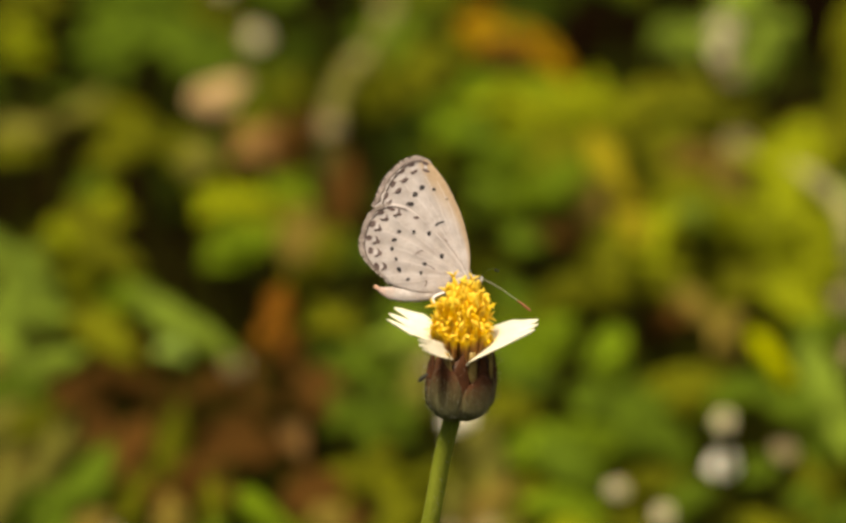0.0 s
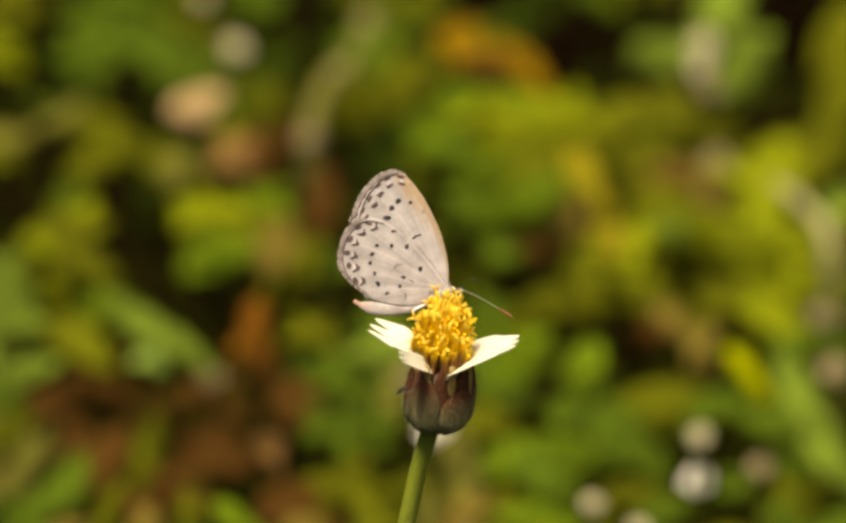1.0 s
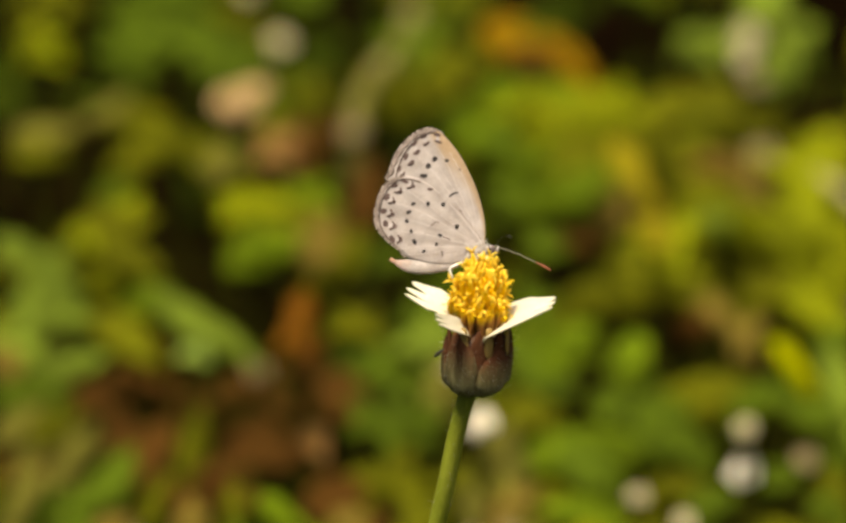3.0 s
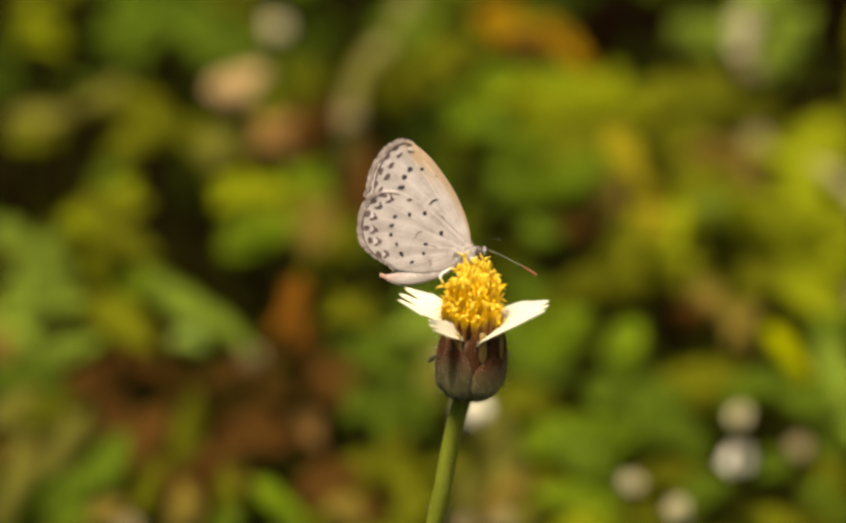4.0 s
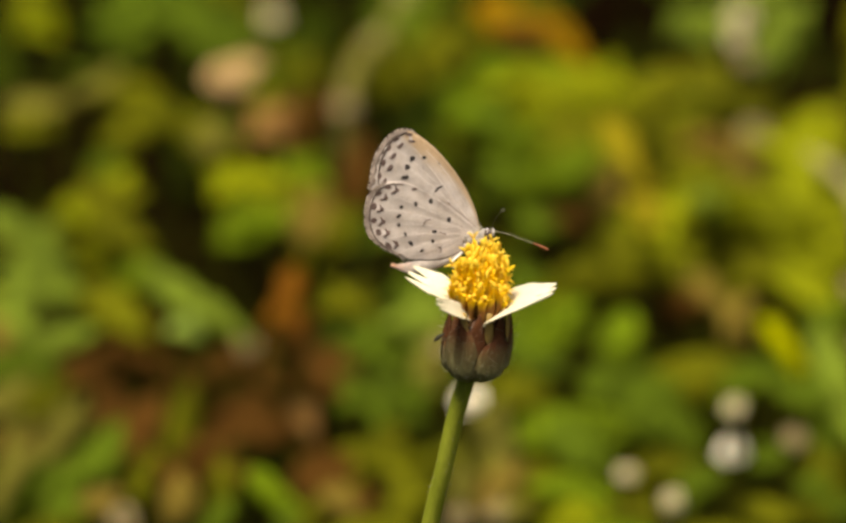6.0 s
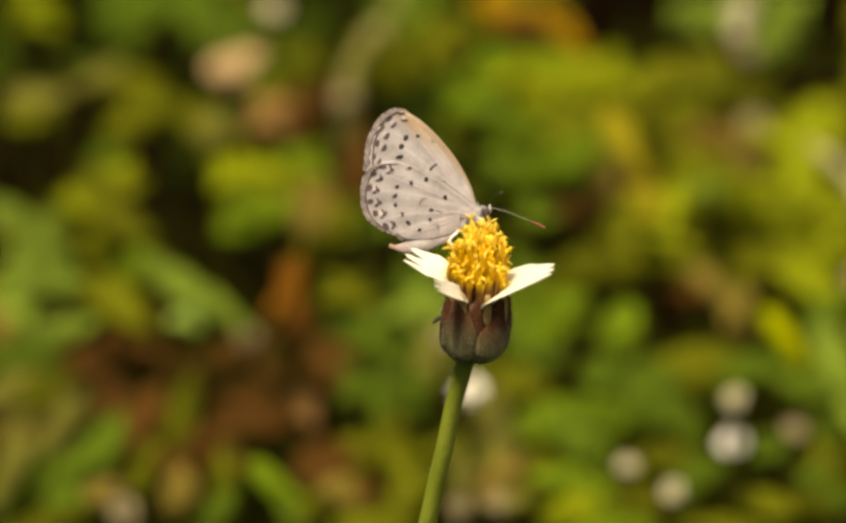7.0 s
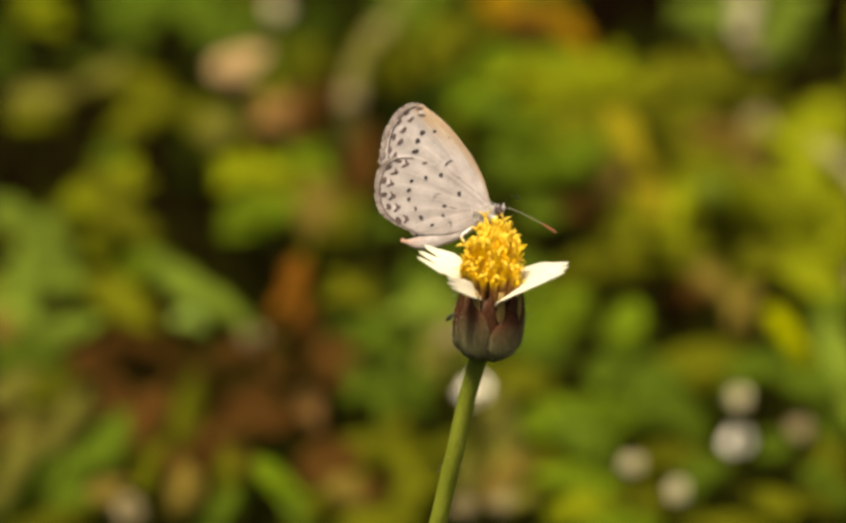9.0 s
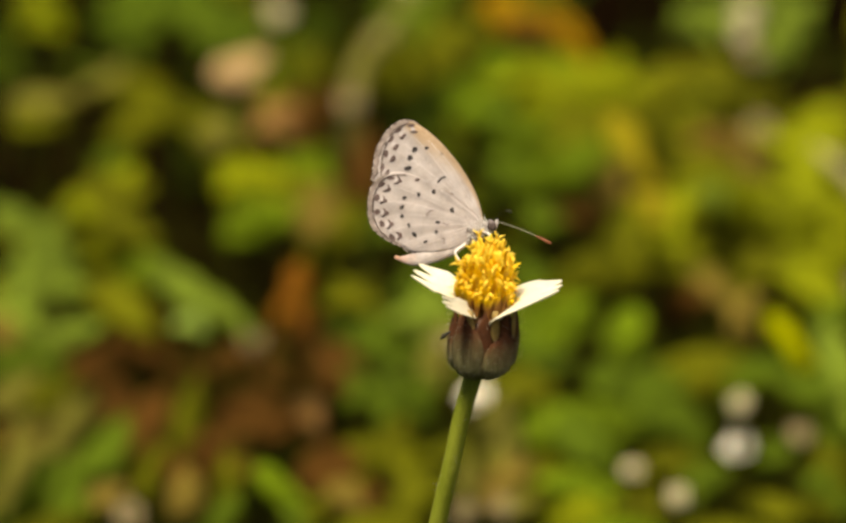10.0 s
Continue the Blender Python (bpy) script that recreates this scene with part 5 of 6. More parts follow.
def make_undergrowth(kind, count, low, high, seed):
    rnd = random.Random(seed)
    verts, faces = [], []
    for i in range(count):
        y = rnd.uniform(0.20, 0.95)
        x, z = rnd.uniform(-0.30, 0.30) * (0.45 + y), rnd.uniform(low, high)
        if any(abs(x - bx * (y + 0.34) / (by + 0.34)) < br + 0.006 and by - 0.12 < y < by + 0.16 for bx, by, br in BARE):
            continue
        for j in range(5):
            w, size = rnd.uniform(0, 6.28), rnd.uniform(0.008, 0.015)
            m = (Matrix.Translation((x, y, z + rnd.uniform(-0.006, 0.006))) @ Euler((radians(30 + rnd.uniform(-25, 25)), radians(rnd.uniform(-25, 25)), 0)).to_matrix().to_4x4()
                 @ Matrix.Rotation(w, 4, "Z") @ Matrix.Diagonal((size, size, size, 1)))
            me = LEAF_MESHES[kind][rnd.randrange(4)]
            k = len(verts)
            verts += [m @ v.co for v in me.vertices]
            faces += [[k + q for q in f.vertices] for f in me.polygons]
    me = bpy.data.meshes.new("undergrowth")
    me.from_pydata(verts, [], faces)
    me.materials.append(LEAVES[kind])
    tagged(new("undergrowth", me), "low leafy weeds spreading between taller ones", "weeds", kind="stuff")


make_undergrowth("olive", 260, 0.03, 0.085, 701)
make_undergrowth("grass", 260, 0.03, 0.085, 702)
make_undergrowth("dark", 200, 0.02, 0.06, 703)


WHITE_HEADS = (
    (-0.0384, 0.484, 0.129, 0.0034, "cream"),
    (0.0501, 0.236, 0.128, 0.0029, "white"),
    (0.0500, 0.233, 0.137, 0.0021, "cream"),
    (0.0612, 0.242, 0.128, 0.0024, "tan"),
    (0.0321, 0.228, 0.127, 0.0019, "cream"),
    (0.0377, 0.197, 0.136, 0.0020, "cream"),
    (0.0060, 0.235, 0.137, 0.0028, "white"),
    (0.0013, 0.269, 0.133, 0.0021, "tan"),
    (0.0703, 0.496, 0.127, 0.0040, "cream"),
    (0.0687, 0.455, 0.129, 0.0029, "tan"),
    (-0.0360, 0.321, 0.112, 0.0027, "tan"),
    (0.0680, 0.425, 0.122, 0.0035, "tan"),
    (0.0044, 0.214, 0.125, 0.0023, "tan"),
    (0.0107, 0.223, 0.122, 0.0021, "tan"),
    (0.0682, 0.475, 0.128, 0.0030, "cream"),
    (0.0804, 0.323, 0.125, 0.0029, "tan"),
    (0.0787, 0.287, 0.128, 0.0033, "tan"),
    (-0.0490, 0.541, 0.125, 0.0026, "cream"),
    (-0.0506, 0.218, 0.122, 0.0028, "tan"),
    (-0.0209, 0.448, 0.119, 0.0029, "tan"),
)


def make_white_flower(x, y, z, r, tone):
    """A small composite flower head gone to seed, on a thin stalk: a cup of scales and a ball of narrow petals."""
    rnd = random.Random(round(x * 1e5))
    head = new("white_flower")
    head.location = (x, y, 0)
    tagged(head, "small creamy white flower head on a thin stalk among weeds" if tone != "tan" else "faded tan seed head on a thin stalk among weeds", "flower", group="white flowers behind")
    bm = bmesh.new()
    tube(bm, spline([(0.004, 0.01, -0.006), (0.002, 0.004, z * 0.5), (0, 0.001, z - r * 0.5)], 4), [0.0007] * 9, 6)
    part("stalk", bm, WEED_STEM, head)
    bm = bmesh.new()
    tube(bm, [(0, 0, z - r * 0.75), (0, 0, z - r * 0.5), (0, 0, z - r * 0.1), (0, 0, z + r * 0.2)], [r * 0.2, r * 0.55, r * 0.74, r * 0.5], 10)
    part("flower_centre", bm, HEAD_TONES[tone], head)
    for i in range(36):
        w, up = i * 2.4, -25 + 110 * (i / 36)
        m = (Matrix.Translation((0, 0, z - r * 0.1)) @ Matrix.Rotation(radians(42), 4, "X") @ Matrix.Rotation(w, 4, "Z") @ Matrix.Rotation(radians(-up), 4, "Y")
             @ Matrix.Diagonal((r * rnd.uniform(0.65, 1.05), r, r, 1)))
        shared("petal", SEED_PETALS[tone], head, m)


SEED_PETALS = {k: leaf_mesh("petal", m, 1.0, 0.34, 0.0, 0.15, -0.1, 0.5) for k, m in HEAD_TONES.items()}
for row in WHITE_HEADS:
    make_white_flower(*row)


def make_stalk(a, b, r, mat):
    """A dry stalk with swollen joints, bent over across the weeds and rooted in the soil."""
    stalk = new("dry_stalk")
    a, b = Vector(a), Vector(b)
    stalk.location = (b.x + 0.01, b.y + 0.02, 0)
    tagged(stalk, "pale dry bent stalk lying across the weeds", "stalk", group="dry stalks")
    at = stalk.location
    path = [p - at for p in spline([a, a.lerp(b, 0.5) + Vector((0.002, 0, 0.003)), b, b.lerp(Vector((at.x, at.y, 0)), 0.6) + Vector((0, 0.01, 0)), Vector((at.x, at.y, -0.006))], 6)]
    bm = bmesh.new()
    tube(bm, path, [r * (0.55 + 0.45 * min(1, i / 12)) * (0.8 if i > 14 else 1) for i in range(len(path))], 8)
    part("stem", bm, mat, stalk)
    for i in (3, 8, 12):
        bm = bmesh.new()
        p, q = path[i], path[i + 1]
        d = (q - p).normalized() * r
        tube(bm, [p - d * 0.6, p - d * 0.2, p + d * 0.2, p + d * 0.6], [r * 0.8, r * 1.12, r * 1.12, r * 0.8], 8)
        part("joint", bm, PALE_STALK, stalk, "paler swollen joint")


make_stalk((-0.0074, 0.5866, 0.11), (-0.0206, 0.4492, 0.118), 0.0023, STALK)
make_stalk((0.0768, 0.3925, 0.128), (0.0869, 0.3664, 0.118), 0.0018, PALE_STALK)

# ---- low cover and litter on the soil ----
def make_cover(name, count, mats, label, low, high, size, seed, span, stray=0.0):
    rnd = random.Random(seed)
    bm = bmesh.new()
    verts, faces, index = [], [], []
    for i in range(count):
        x0, x1, y0, y1 = span
        x, y = rnd.uniform(x0, x1) + rnd.gauss(0, stray), rnd.uniform(y0, y1) + rnd.gauss(0, stray)
        if stray and abs(x) < 0.9 and -0.6 < y < 1.6:
            continue
        z = rnd.uniform(low, high)
        s = size * rnd.uniform(0.5, 1.2)
        m = Matrix.Translation((x, y, z)) @ Euler((rnd.uniform(-0.7, 0.7), rnd.uniform(-0.9, 0.5), rnd.uniform(0, 6.28))).to_matrix().to_4x4()
        k = len(verts)
        for px, py, pz in ((0, 0, 0), (0.35, 0.24, 0.05), (0.35, 0, -0.02), (0.35, -0.24, 0.05), (0.75, 0.18, 0.02), (0.75, 0, -0.05), (0.75, -0.18, 0.02), (1.05, 0, -0.1)):
            verts.append(m @ Vector((px * s, py * s, pz * s)))
        for f in ((0, 2, 1), (0, 3, 2), (1, 2, 5, 4), (2, 3, 6, 5), (4, 5, 7), (5, 6, 7)):
            faces.append([k + q for q in f])
            index.append(i % len(mats))
    bm.free()
    me = bpy.data.meshes.new(name)
    me.from_pydata(verts, [], faces)
    for m in mats:
        me.materials.append(m)
    me.polygons.foreach_set("material_index", index)
    ob = new(name, me)
    tagged(ob, label, name.replace("_", " "), kind="stuff")


make_cover("ground_cover", 1900, [LEAVES["dark"]], "low green leaves covering the soil, colour darkened for shade", 0.0, 0.02, 0.014, 21, (-0.3, 0.3, 0.25, 1.5))
make_cover("leaf_litter", 1200, [SHADED_LITTER], "brown dead leaf scraps strewn on soil, colour darkened for shade", -0.003, 0.006, 0.012, 22, (-0.35, 0.35, 0.1, 1.5))
make_cover("far_weeds", 14000, [LEAVES["dark"], LEAVES["olive"], LEAVES["grass"]], "low green weeds spreading over the field", 0.0, 0.05, 0.042, 23, (-2.6, 2.6, 1.0, 4.0))
make_cover("near_weeds", 14000, [LEAVES["dark"], LEAVES["olive"], LEAVES["grass"], LEAVES["lush"]], "low green weeds in the meadow around", 0.0, 0.045, 0.042, 24, (-2.6, 2.6, -2.4, 0.3))
for side, seed in ((-1, 25), (1, 26)):
    make_cover("side_weeds", 3600, [LEAVES["dark"], LEAVES["olive"], LEAVES["grass"], LEAVES["lush"]], "low green weeds in the meadow around", 0.0, 0.08, 0.03, seed,
               (min(side * 0.18, side * 2.6), max(side * 0.18, side * 2.6), 0.3, 1.05))
for seed, span in ((31, (-9, 9, 4.0, 14.0)), (32, (-9, 9, -10.0, -2.4)), (33, (-9, -2.6, -2.4, 4.0)), (34, (2.6, 9, -2.4, 4.0))):
    make_cover("meadow", 22000, [LEAVES["dark"], LEAVES["olive"], LEAVES["grass"], LEAVES["lush"]], "green weedy meadow reaching into the distance", 0.0, 0.06, 0.085, seed, span, 0.7)


def motions():
    walk(flower, [
    (0.0, pose(0.00371, -0.00480, 0.23587, -0.01, -1.50, 0.55)),
    (0.1, pose(0.00402, -0.00478, 0.23592, -0.01, -1.24, 0.45)),
    (0.2, pose(0.00446, -0.00474, 0.23604, -0.00, -0.97, 0.35)),
    (0.3, pose(0.00444, -0.00453, 0.23660, -0.00, -0.70, 0.25)),
    (0.4, pose(0.00447, -0.00415, 0.23763, -0.00, -0.46, 0.17)),
    (0.5, pose(0.00416, -0.00353, 0.23934, -0.00, -0.28, 0.10)),
    (0.6, pose(0.00426, -0.00337, 0.23979, -0.00, -0.17, 0.06)),
    (0.7, pose(0.00373, -0.00361, 0.23911, -0.00, -0.12, 0.04)),
    (0.8, pose(0.00372, -0.00404, 0.23791, -0.00, -0.10, 0.04)),
    (0.9, pose(0.00416, -0.00442, 0.23686, -0.00, -0.10, 0.04)),
    (1.0, pose(0.00383, -0.00480, 0.23578, -0.00, -0.09, 0.03)),
    (1.1, pose(0.00385, -0.00470, 0.23606, -0.00, -0.09, 0.03)),
    (1.2, pose(0.00349, -0.00431, 0.23710, -0.00, -0.09, 0.03)),
    (1.3, pose(0.00329, -0.00410, 0.23768, -0.00, -0.10, 0.04)),
    (1.4, pose(0.00312, -0.00370, 0.23876, -0.00, -0.12, 0.04)),
    (1.5, pose(0.00320, -0.00347, 0.23943, -0.00, -0.13, 0.05)),
    (1.6, pose(0.00332, -0.00370, 0.23883, -0.00, -0.15, 0.05)),
    (1.7, pose(0.00380, -0.00383, 0.23851, -0.00, -0.16, 0.06)),
    (1.8, pose(0.00336, -0.00393, 0.23827, -0.00, -0.18, 0.07)),
    (1.9, pose(0.00313, -0.00416, 0.23767, -0.00, -0.19, 0.07)),
    (2.0, pose(0.00383, -0.00451, 0.23674, 0.00, -0.19, 0.07)),
    (2.1, pose(0.00395, -0.00452, 0.23670, 0.00, -0.15, 0.05)),
    (2.2, pose(0.00442, -0.00409, 0.23781, 0.00, -0.08, 0.03)),
    (2.3, pose(0.00434, -0.00375, 0.23870, 0.00, -0.01, 0.00)),
    (2.4, pose(0.00437, -0.00336, 0.23975, -0.00, 0.03, -0.01)),
    (2.5, pose(0.00431, -0.00301, 0.24070, 0.00, -0.00, 0.00)),
    (2.6, pose(0.00412, -0.00308, 0.24049, 0.00, -0.11, 0.04)),
    (2.7, pose(0.00371, -0.00331, 0.23983, 0.00, -0.24, 0.09)),
    (2.8, pose(0.00340, -0.00352, 0.23928, 0.00, -0.35, 0.13)),
    (2.9, pose(0.00319, -0.00368, 0.23884, 0.00, -0.45, 0.16)),
    (3.0, pose(0.00306, -0.00378, 0.23855, 0.00, -0.55, 0.20)),
    (3.1, pose(0.00307, -0.00380, 0.23851, 0.00, -0.65, 0.24)),
    (3.2, pose(0.00322, -0.00368, 0.23887, 0.00, -0.75, 0.27)),
    (3.3, pose(0.00344, -0.00350, 0.23937, 0.00, -0.84, 0.31)),
    (3.4, pose(0.00362, -0.00339, 0.23968, 0.00, -0.94, 0.34)),
    (3.5, pose(0.00366, -0.00344, 0.23956, 0.00, -1.05, 0.38)),
    (3.6, pose(0.00360, -0.00362, 0.23910, 0.00, -1.16, 0.42)),
    (3.7, pose(0.00347, -0.00385, 0.23848, 0.00, -1.28, 0.47)),
    (3.8, pose(0.00336, -0.00411, 0.23779, 0.00, -1.41, 0.52)),
    (3.9, pose(0.00327, -0.00437, 0.23708, -0.00, -1.58, 0.58)),
    (4.0, pose(0.00313, -0.00445, 0.23689, -0.00, -1.69, 0.62)),
    (4.1, pose(0.00329, -0.00431, 0.23727, -0.00, -1.59, 0.58)),
    (4.2, pose(0.00388, -0.00387, 0.23846, 0.00, -1.30, 0.48)),
    (4.3, pose(0.00412, -0.00360, 0.23922, 0.00, -0.93, 0.34)),
    (4.4, pose(0.00430, -0.00331, 0.23999, 0.00, -0.62, 0.23)),
    (4.5, pose(0.00395, -0.00320, 0.24031, 0.00, -0.47, 0.17)),
    (4.6, pose(0.00345, -0.00348, 0.23954, 0.52, -0.53, 0.19)),
    (4.7, pose(0.00292, -0.00426, 0.23736, 1.80, -0.73, 0.27)),
    (4.8, pose(0.00257, -0.00528, 0.23446, 3.70, -0.98, 0.36)),
    (4.9, pose(0.00277, -0.00587, 0.23247, 5.15, -1.23, 0.45)),
    (5.0, pose(0.00336, -0.00601, 0.23178, 5.58, -1.41, 0.51)),
    (5.1, pose(0.00361, -0.00595, 0.23194, 5.40, -1.47, 0.54)),
    (5.2, pose(0.00362, -0.00553, 0.23322, 5.08, -1.43, 0.52)),
    (5.3, pose(0.00381, -0.00498, 0.23489, 4.73, -1.32, 0.48)),
    (5.4, pose(0.00415, -0.00436, 0.23675, 3.93, -1.16, 0.42)),
    (5.5, pose(0.00444, -0.00386, 0.23830, 2.91, -0.96, 0.35)),
    (5.6, pose(0.00451, -0.00364, 0.23904, 1.92, -0.74, 0.27)),
    (5.7, pose(0.00439, -0.00371, 0.23894, 1.20, -0.52, 0.19)),
    (5.8, pose(0.00418, -0.00392, 0.23840, 0.64, -0.33, 0.12)),
    (5.9, pose(0.00402, -0.00410, 0.23790, 0.26, -0.18, 0.07)),
    (6.0, pose(0.00404, -0.00413, 0.23784, 0.00, -0.09, 0.03)),
    (6.1, pose(0.00424, -0.00406, 0.23807, 0.00, -0.08, 0.03)),
    (6.2, pose(0.00446, -0.00396, 0.23835, 0.00, -0.17, 0.06)),
    (6.3, pose(0.00448, -0.00389, 0.23854, 0.00, -0.38, 0.14)),
    (6.4, pose(0.00427, -0.00387, 0.23861, 0.00, -0.72, 0.27)),
    (6.5, pose(0.00380, -0.00400, 0.23827, 0.00, -1.03, 0.38)),
    (6.6, pose(0.00369, -0.00419, 0.23776, -0.00, -1.15, 0.43)),
    (6.7, pose(0.00383, -0.00432, 0.23742, 0.00, -1.10, 0.41)),
    (6.8, pose(0.00403, -0.00427, 0.23755, 0.00, -0.97, 0.36)),
    (6.9, pose(0.00406, -0.00410, 0.23801, 0.00, -0.83, 0.31)),
    (7.0, pose(0.00386, -0.00384, 0.23871, 0.00, -0.75, 0.28)),
    (7.1, pose(0.00400, -0.00375, 0.23894, 0.00, -0.74, 0.27)),
    (7.2, pose(0.00423, -0.00367, 0.23913, 0.00, -0.75, 0.28)),
    (7.3, pose(0.00430, -0.00373, 0.23898, 0.00, -0.76, 0.28)),
    (7.4, pose(0.00446, -0.00404, 0.23812, 0.00, -0.77, 0.29)),
    (7.5, pose(0.00448, -0.00423, 0.23759, 0.00, -0.75, 0.28)),
    (7.6, pose(0.00461, -0.00430, 0.23741, 0.00, -0.68, 0.25)),
    (7.7, pose(0.00445, -0.00418, 0.23771, 0.00, -0.58, 0.22)),
    (7.8, pose(0.00452, -0.00402, 0.23814, 0.00, -0.48, 0.18)),
    (7.9, pose(0.00445, -0.00376, 0.23887, 0.00, -0.40, 0.15)),
    (8.0, pose(0.00436, -0.00351, 0.23953, 0.00, -0.38, 0.14)),
    (8.1, pose(0.00439, -0.00346, 0.23968, 0.00, -0.45, 0.17)),
    (8.2, pose(0.00429, -0.00365, 0.23916, 0.00, -0.59, 0.22)),
    (8.3, pose(0.00433, -0.00404, 0.23810, 0.00, -0.76, 0.28)),
    (8.4, pose(0.00417, -0.00441, 0.23711, 0.00, -0.89, 0.33)),
    (8.5, pose(0.00408, -0.00466, 0.23643, 0.00, -0.94, 0.35)),
    (8.6, pose(0.00400, -0.00460, 0.23662, 0.00, -0.87, 0.32)),
    (8.7, pose(0.00400, -0.00447, 0.23697, 0.00, -0.72, 0.27)),
    (8.8, pose(0.00405, -0.00418, 0.23776, 0.00, -0.54, 0.20)),
    (8.9, pose(0.00433, -0.00400, 0.23825, 0.00, -0.38, 0.14)),
    (9.0, pose(0.00468, -0.00378, 0.23885, 0.00, -0.28, 0.10)),
    (9.1, pose(0.00486, -0.00368, 0.23910, 0.00, -0.27, 0.10)),
    (9.2, pose(0.00500, -0.00350, 0.23958, 0.00, -0.30, 0.11)),
    (9.3, pose(0.00484, -0.00346, 0.23970, 0.00, -0.36, 0.13)),
    (9.4, pose(0.00461, -0.00352, 0.23954, 0.00, -0.42, 0.16)),
    (9.5, pose(0.00446, -0.00358, 0.23938, 0.00, -0.47, 0.17)),
    (9.6, pose(0.00477, -0.00376, 0.23888, 0.00, -0.49, 0.18)),
    (9.7, pose(0.00477, -0.00397, 0.23831, 0.00, -0.51, 0.19)),
    (9.8, pose(0.00446, -0.00420, 0.23768, 0.00, -0.53, 0.20)),
    (9.9, pose(0.00423, -0.00424, 0.23758, 0.00, -0.55, 0.20)),
    (10.0, pose(0.00410, -0.00421, 0.23765, 0.00, -0.56, 0.21)),
    ])
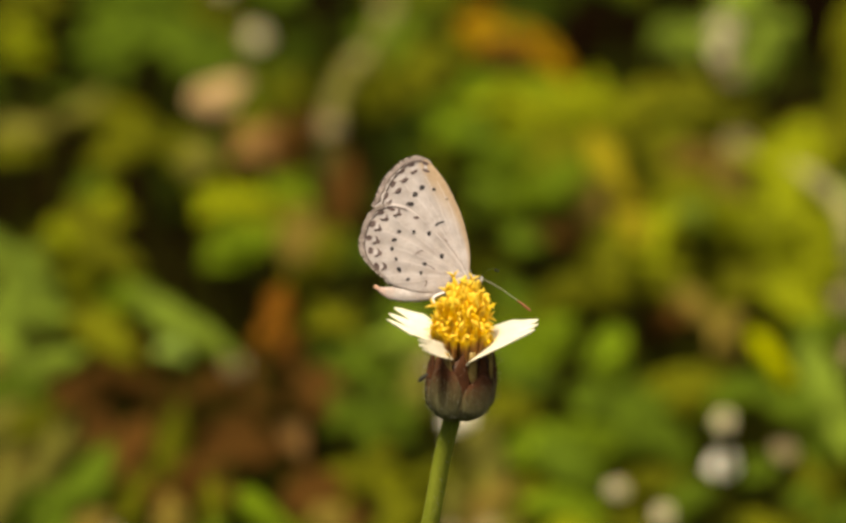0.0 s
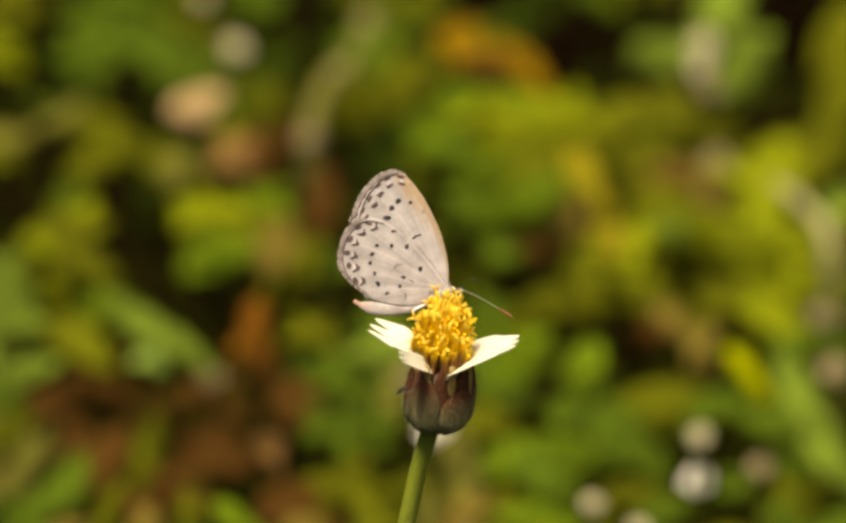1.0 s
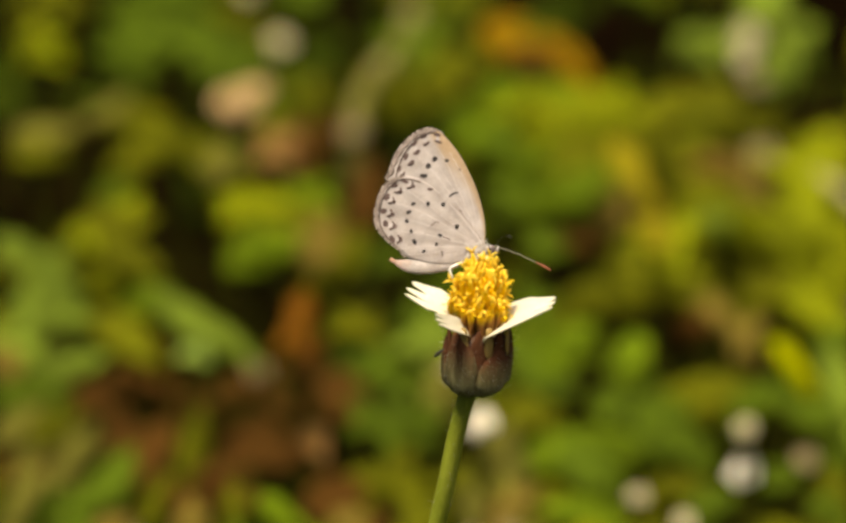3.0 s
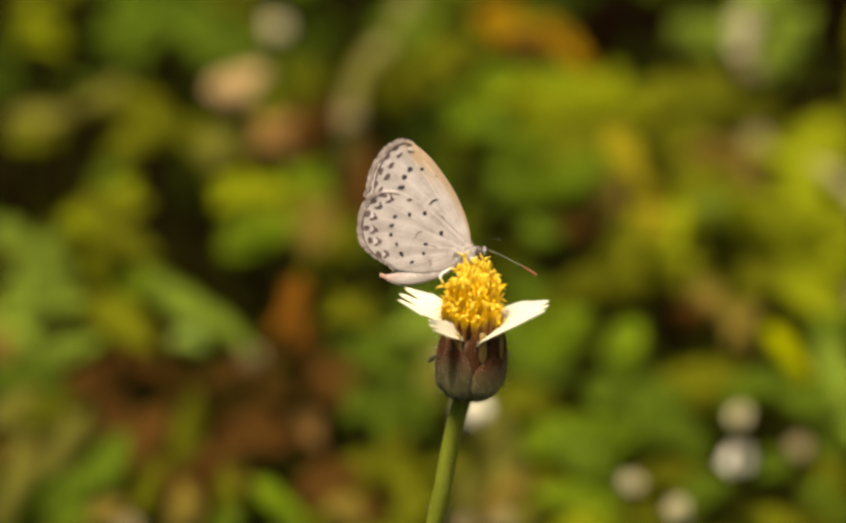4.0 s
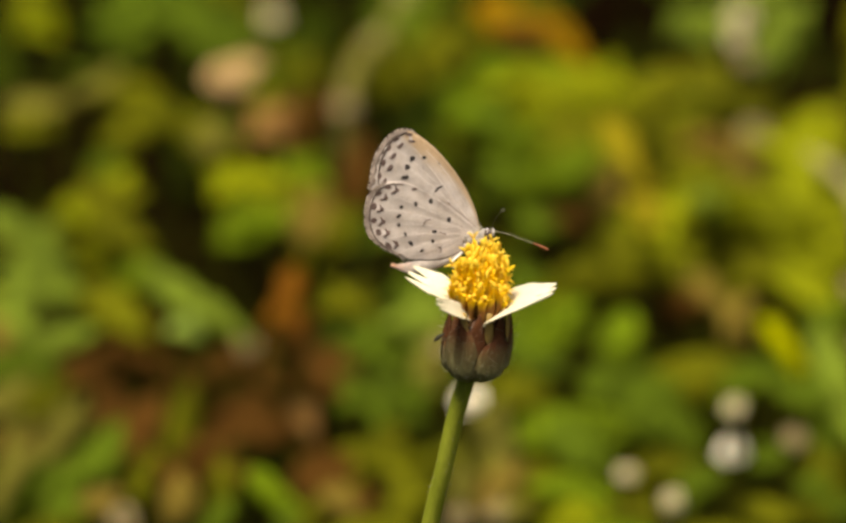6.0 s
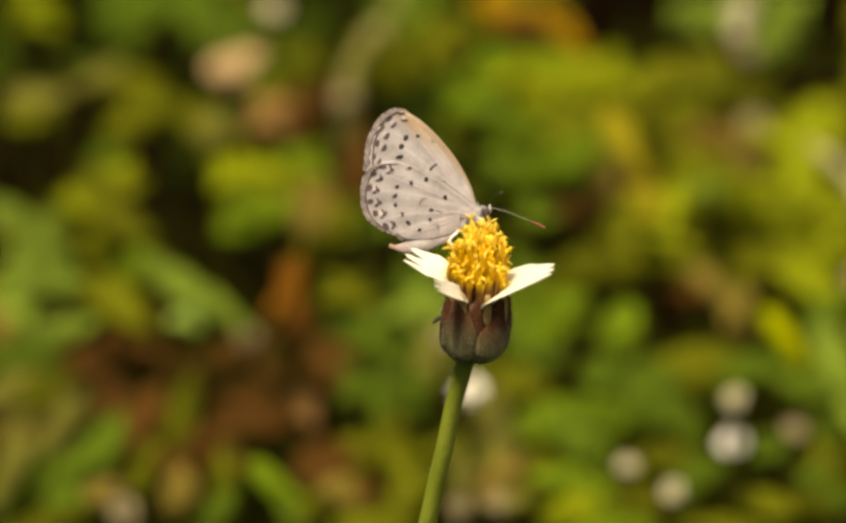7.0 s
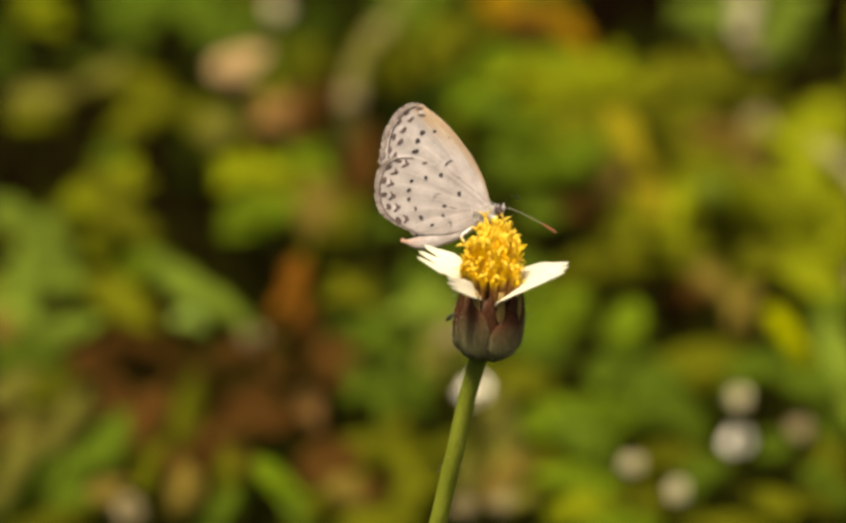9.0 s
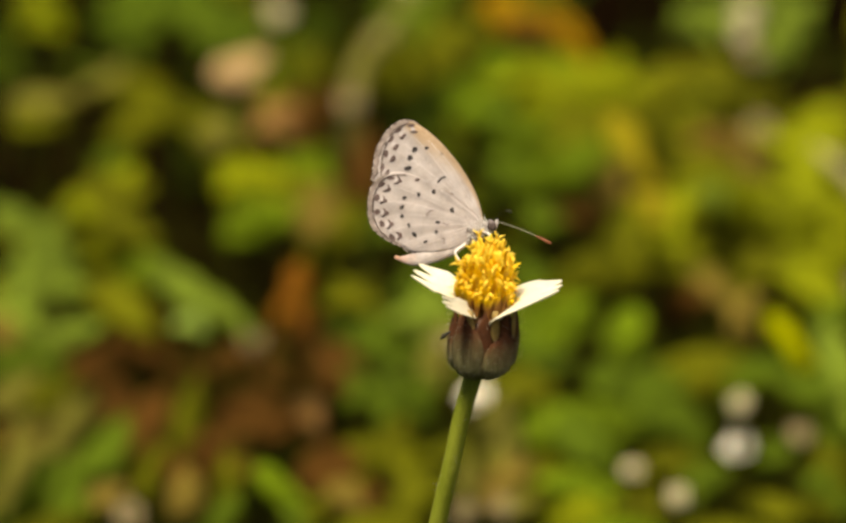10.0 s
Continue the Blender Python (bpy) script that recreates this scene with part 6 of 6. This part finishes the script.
    walk(butterfly, [
    (0.0, pose(0.00183, 0.00048, 0.25038, -20.00, 1.41, -0.51)),
    (0.1, pose(0.00225, 0.00049, 0.25044, -19.99, 1.49, -0.55)),
    (0.2, pose(0.00281, 0.00054, 0.25056, -19.98, 1.62, -0.59)),
    (0.3, pose(0.00292, 0.00075, 0.25113, -19.96, 1.72, -0.64)),
    (0.4, pose(0.00304, 0.00112, 0.25217, -19.95, 1.73, -0.65)),
    (0.5, pose(0.00276, 0.00174, 0.25388, -19.93, 1.60, -0.63)),
    (0.6, pose(0.00280, 0.00190, 0.25434, -19.90, 1.24, -0.55)),
    (0.7, pose(0.00215, 0.00166, 0.25367, -19.88, 0.69, -0.42)),
    (0.8, pose(0.00200, 0.00122, 0.25247, -19.85, 0.07, -0.27)),
    (0.9, pose(0.00231, 0.00084, 0.25143, -19.83, -0.51, -0.13)),
    (1.0, pose(0.00190, 0.00046, 0.25035, -19.81, -0.94, -0.02)),
    (1.1, pose(0.00190, 0.00056, 0.25063, -19.79, -1.21, 0.04)),
    (1.2, pose(0.00157, 0.00094, 0.25167, -19.76, -1.40, 0.07)),
    (1.3, pose(0.00141, 0.00114, 0.25224, -19.74, -1.52, 0.09)),
    (1.4, pose(0.00129, 0.00153, 0.25333, -19.73, -1.58, 0.11)),
    (1.5, pose(0.00139, 0.00177, 0.25399, -19.75, -1.60, 0.15)),
    (1.6, pose(0.00151, 0.00155, 0.25339, -19.80, -1.56, 0.21)),
    (1.7, pose(0.00196, 0.00144, 0.25306, -19.88, -1.44, 0.28)),
    (1.8, pose(0.00149, 0.00135, 0.25281, -19.97, -1.29, 0.35)),
    (1.9, pose(0.00124, 0.00114, 0.25221, -20.05, -1.11, 0.41)),
    (2.0, pose(0.00195, 0.00081, 0.25128, -20.09, -0.94, 0.44)),
    (2.1, pose(0.00211, 0.00080, 0.25124, -20.09, -0.77, 0.45)),
    (2.2, pose(0.00266, 0.00121, 0.25236, -20.05, -0.58, 0.43)),
    (2.3, pose(0.00265, 0.00154, 0.25326, -20.00, -0.39, 0.39)),
    (2.4, pose(0.00274, 0.00193, 0.25434, -19.95, -0.19, 0.35)),
    (2.5, pose(0.00268, 0.00229, 0.25535, -19.92, -0.00, 0.31)),
    (2.6, pose(0.00245, 0.00226, 0.25525, -19.90, 0.22, 0.26)),
    (2.7, pose(0.00196, 0.00206, 0.25471, -19.89, 0.38, 0.22)),
    (2.8, pose(0.00158, 0.00188, 0.25423, -19.89, 0.29, 0.26)),
    (2.9, pose(0.00129, 0.00174, 0.25383, -19.90, -0.05, 0.39)),
    (3.0, pose(0.00107, 0.00164, 0.25356, -19.91, -0.60, 0.59)),
    (3.1, pose(0.00099, 0.00162, 0.25351, -19.94, -1.32, 0.84)),
    (3.2, pose(0.00104, 0.00175, 0.25385, -19.97, -2.15, 1.14)),
    (3.3, pose(0.00116, 0.00192, 0.25431, -20.01, -3.07, 1.47)),
    (3.4, pose(0.00124, 0.00202, 0.25459, -20.06, -4.02, 1.80)),
    (3.5, pose(0.00118, 0.00196, 0.25442, -20.11, -4.96, 2.14)),
    (3.6, pose(0.00100, 0.00178, 0.25393, -20.17, -5.86, 2.46)),
    (3.7, pose(0.00076, 0.00154, 0.25328, -20.22, -6.66, 2.75)),
    (3.8, pose(0.00054, 0.00129, 0.25258, -20.27, -7.32, 2.99)),
    (3.9, pose(0.00032, 0.00103, 0.25187, -20.32, -7.94, 3.22)),
    (4.0, pose(0.00007, 0.00096, 0.25168, -20.36, -8.45, 3.41)),
    (4.1, pose(0.00024, 0.00110, 0.25206, -20.71, -8.48, 3.42)),
    (4.2, pose(0.00092, 0.00154, 0.25327, -21.38, -8.10, 3.27)),
    (4.3, pose(0.00130, 0.00183, 0.25403, -21.88, -7.60, 3.08)),
    (4.4, pose(0.00159, 0.00211, 0.25479, -21.69, -7.31, 2.97)),
    (4.5, pose(0.00126, 0.00221, 0.25507, -20.34, -7.51, 3.06)),
    (4.6, pose(0.00066, 0.00187, 0.25416, -17.75, -8.30, 3.39)),
    (4.7, pose(-0.00007, 0.00097, 0.25172, -14.36, -9.21, 3.81)),
    (4.8, pose(-0.00063, -0.00020, 0.24851, -10.14, -9.78, 4.23)),
    (4.9, pose(-0.00059, -0.00098, 0.24631, -4.67, -9.61, 4.68)),
    (5.0, pose(-0.00003, -0.00126, 0.24547, -0.60, -9.45, 5.03)),
    (5.1, pose(0.00030, -0.00120, 0.24564, 0.57, -9.78, 5.17)),
    (5.2, pose(0.00043, -0.00072, 0.24697, 0.35, -10.31, 5.22)),
    (5.3, pose(0.00072, -0.00011, 0.24865, -0.98, -10.92, 5.23)),
    (5.4, pose(0.00113, 0.00058, 0.25058, -3.51, -11.43, 5.19)),
    (5.5, pose(0.00149, 0.00117, 0.25220, -6.38, -11.93, 5.14)),
    (5.6, pose(0.00162, 0.00145, 0.25301, -8.71, -12.36, 5.12)),
    (5.7, pose(0.00153, 0.00144, 0.25296, -10.29, -12.72, 5.13)),
    (5.8, pose(0.00135, 0.00127, 0.25252, -11.52, -12.85, 5.17)),
    (5.9, pose(0.00120, 0.00112, 0.25211, -11.98, -13.01, 5.22)),
    (6.0, pose(0.00121, 0.00113, 0.25212, -12.03, -13.21, 5.29)),
    (6.1, pose(0.00138, 0.00124, 0.25240, -11.46, -13.44, 5.38)),
    (6.2, pose(0.00156, 0.00137, 0.25275, -10.44, -13.71, 5.48)),
    (6.3, pose(0.00153, 0.00147, 0.25301, -9.64, -14.02, 5.60)),
    (6.4, pose(0.00123, 0.00152, 0.25316, -9.63, -14.40, 5.75)),
    (6.5, pose(0.00070, 0.00142, 0.25288, -10.14, -14.77, 5.90)),
    (6.6, pose(0.00055, 0.00124, 0.25238, -11.30, -15.09, 6.03)),
    (6.7, pose(0.00067, 0.00111, 0.25203, -12.73, -15.39, 6.15)),
    (6.8, pose(0.00087, 0.00115, 0.25214, -14.28, -15.60, 6.24)),
    (6.9, pose(0.00092, 0.00131, 0.25258, -15.73, -15.64, 6.26)),
    (7.0, pose(0.00075, 0.00158, 0.25329, -16.73, -15.42, 6.17)),
    (7.1, pose(0.00098, 0.00168, 0.25356, -17.48, -14.81, 5.92)),
    (7.2, pose(0.00134, 0.00177, 0.25381, -17.76, -13.86, 5.53)),
    (7.3, pose(0.00155, 0.00174, 0.25373, -18.06, -12.78, 5.09)),
    (7.4, pose(0.00183, 0.00144, 0.25293, -18.38, -11.77, 4.69)),
    (7.5, pose(0.00192, 0.00125, 0.25243, -18.73, -11.05, 4.40)),
    (7.6, pose(0.00207, 0.00119, 0.25226, -19.12, -10.63, 4.24)),
    (7.7, pose(0.00187, 0.00130, 0.25255, -19.57, -10.37, 4.15)),
    (7.8, pose(0.00189, 0.00145, 0.25296, -20.02, -10.25, 4.11)),
    (7.9, pose(0.00175, 0.00171, 0.25366, -20.41, -10.24, 4.12)),
    (8.0, pose(0.00159, 0.00195, 0.25431, -20.68, -10.31, 4.14)),
    (8.1, pose(0.00155, 0.00201, 0.25446, -20.83, -10.51, 4.22)),
    (8.2, pose(0.00136, 0.00182, 0.25395, -20.86, -10.88, 4.35)),
    (8.3, pose(0.00129, 0.00143, 0.25291, -20.84, -11.31, 4.50)),
    (8.4, pose(0.00106, 0.00106, 0.25192, -20.81, -11.74, 4.66)),
    (8.5, pose(0.00092, 0.00081, 0.25124, -20.81, -12.08, 4.79)),
    (8.6, pose(0.00085, 0.00087, 0.25141, -20.85, -12.34, 4.90)),
    (8.7, pose(0.00088, 0.00099, 0.25172, -20.89, -12.56, 5.00)),
    (8.8, pose(0.00099, 0.00127, 0.25247, -20.93, -12.74, 5.09)),
    (8.9, pose(0.00132, 0.00145, 0.25293, -20.97, -12.89, 5.17)),
    (9.0, pose(0.00169, 0.00167, 0.25352, -20.99, -13.01, 5.23)),
    (9.1, pose(0.00188, 0.00176, 0.25376, -21.01, -13.07, 5.27)),
    (9.2, pose(0.00201, 0.00195, 0.25425, -21.02, -13.08, 5.29)),
    (9.3, pose(0.00183, 0.00200, 0.25439, -21.02, -13.06, 5.30)),
    (9.4, pose(0.00158, 0.00195, 0.25425, -21.02, -13.06, 5.31)),
    (9.5, pose(0.00141, 0.00190, 0.25411, -21.02, -13.10, 5.33)),
    (9.6, pose(0.00170, 0.00172, 0.25363, -21.01, -13.20, 5.37)),
    (9.7, pose(0.00168, 0.00151, 0.25308, -21.01, -13.33, 5.40)),
    (9.8, pose(0.00135, 0.00128, 0.25248, -21.00, -13.47, 5.44)),
    (9.9, pose(0.00109, 0.00125, 0.25241, -20.99, -13.62, 5.48)),
    (10.0, pose(0.00094, 0.00128, 0.25251, -20.98, -13.76, 5.52)),
    ])
    # the antennae keep pointing forward while the body tips back
    at = feelers[0].location.copy()
    for feeler in feelers:
        walk(feeler, [(t, pose(at.x, at.y, at.z, 0, turn, 0)) for t, turn in (
            (0.0, 9.2), (0.5, 5.7), (1.0, 5.7), (1.5, 5.4), (2.0, 2.7), (2.5, 0.0), (3.0, 1.1), (3.5, 7.5), (4.0, 12.7), (4.5, 12.5), (5.0, 13.6), (5.5, 10.9), (6.0, 9.2), (6.5, 10.5), (7.0, 13.2), (7.5, 14.8), (8.0, 16.4), (8.5, 17.7), (9.0, 17.2), (9.5, 15.7), (10.0, 13.4))])


motions()
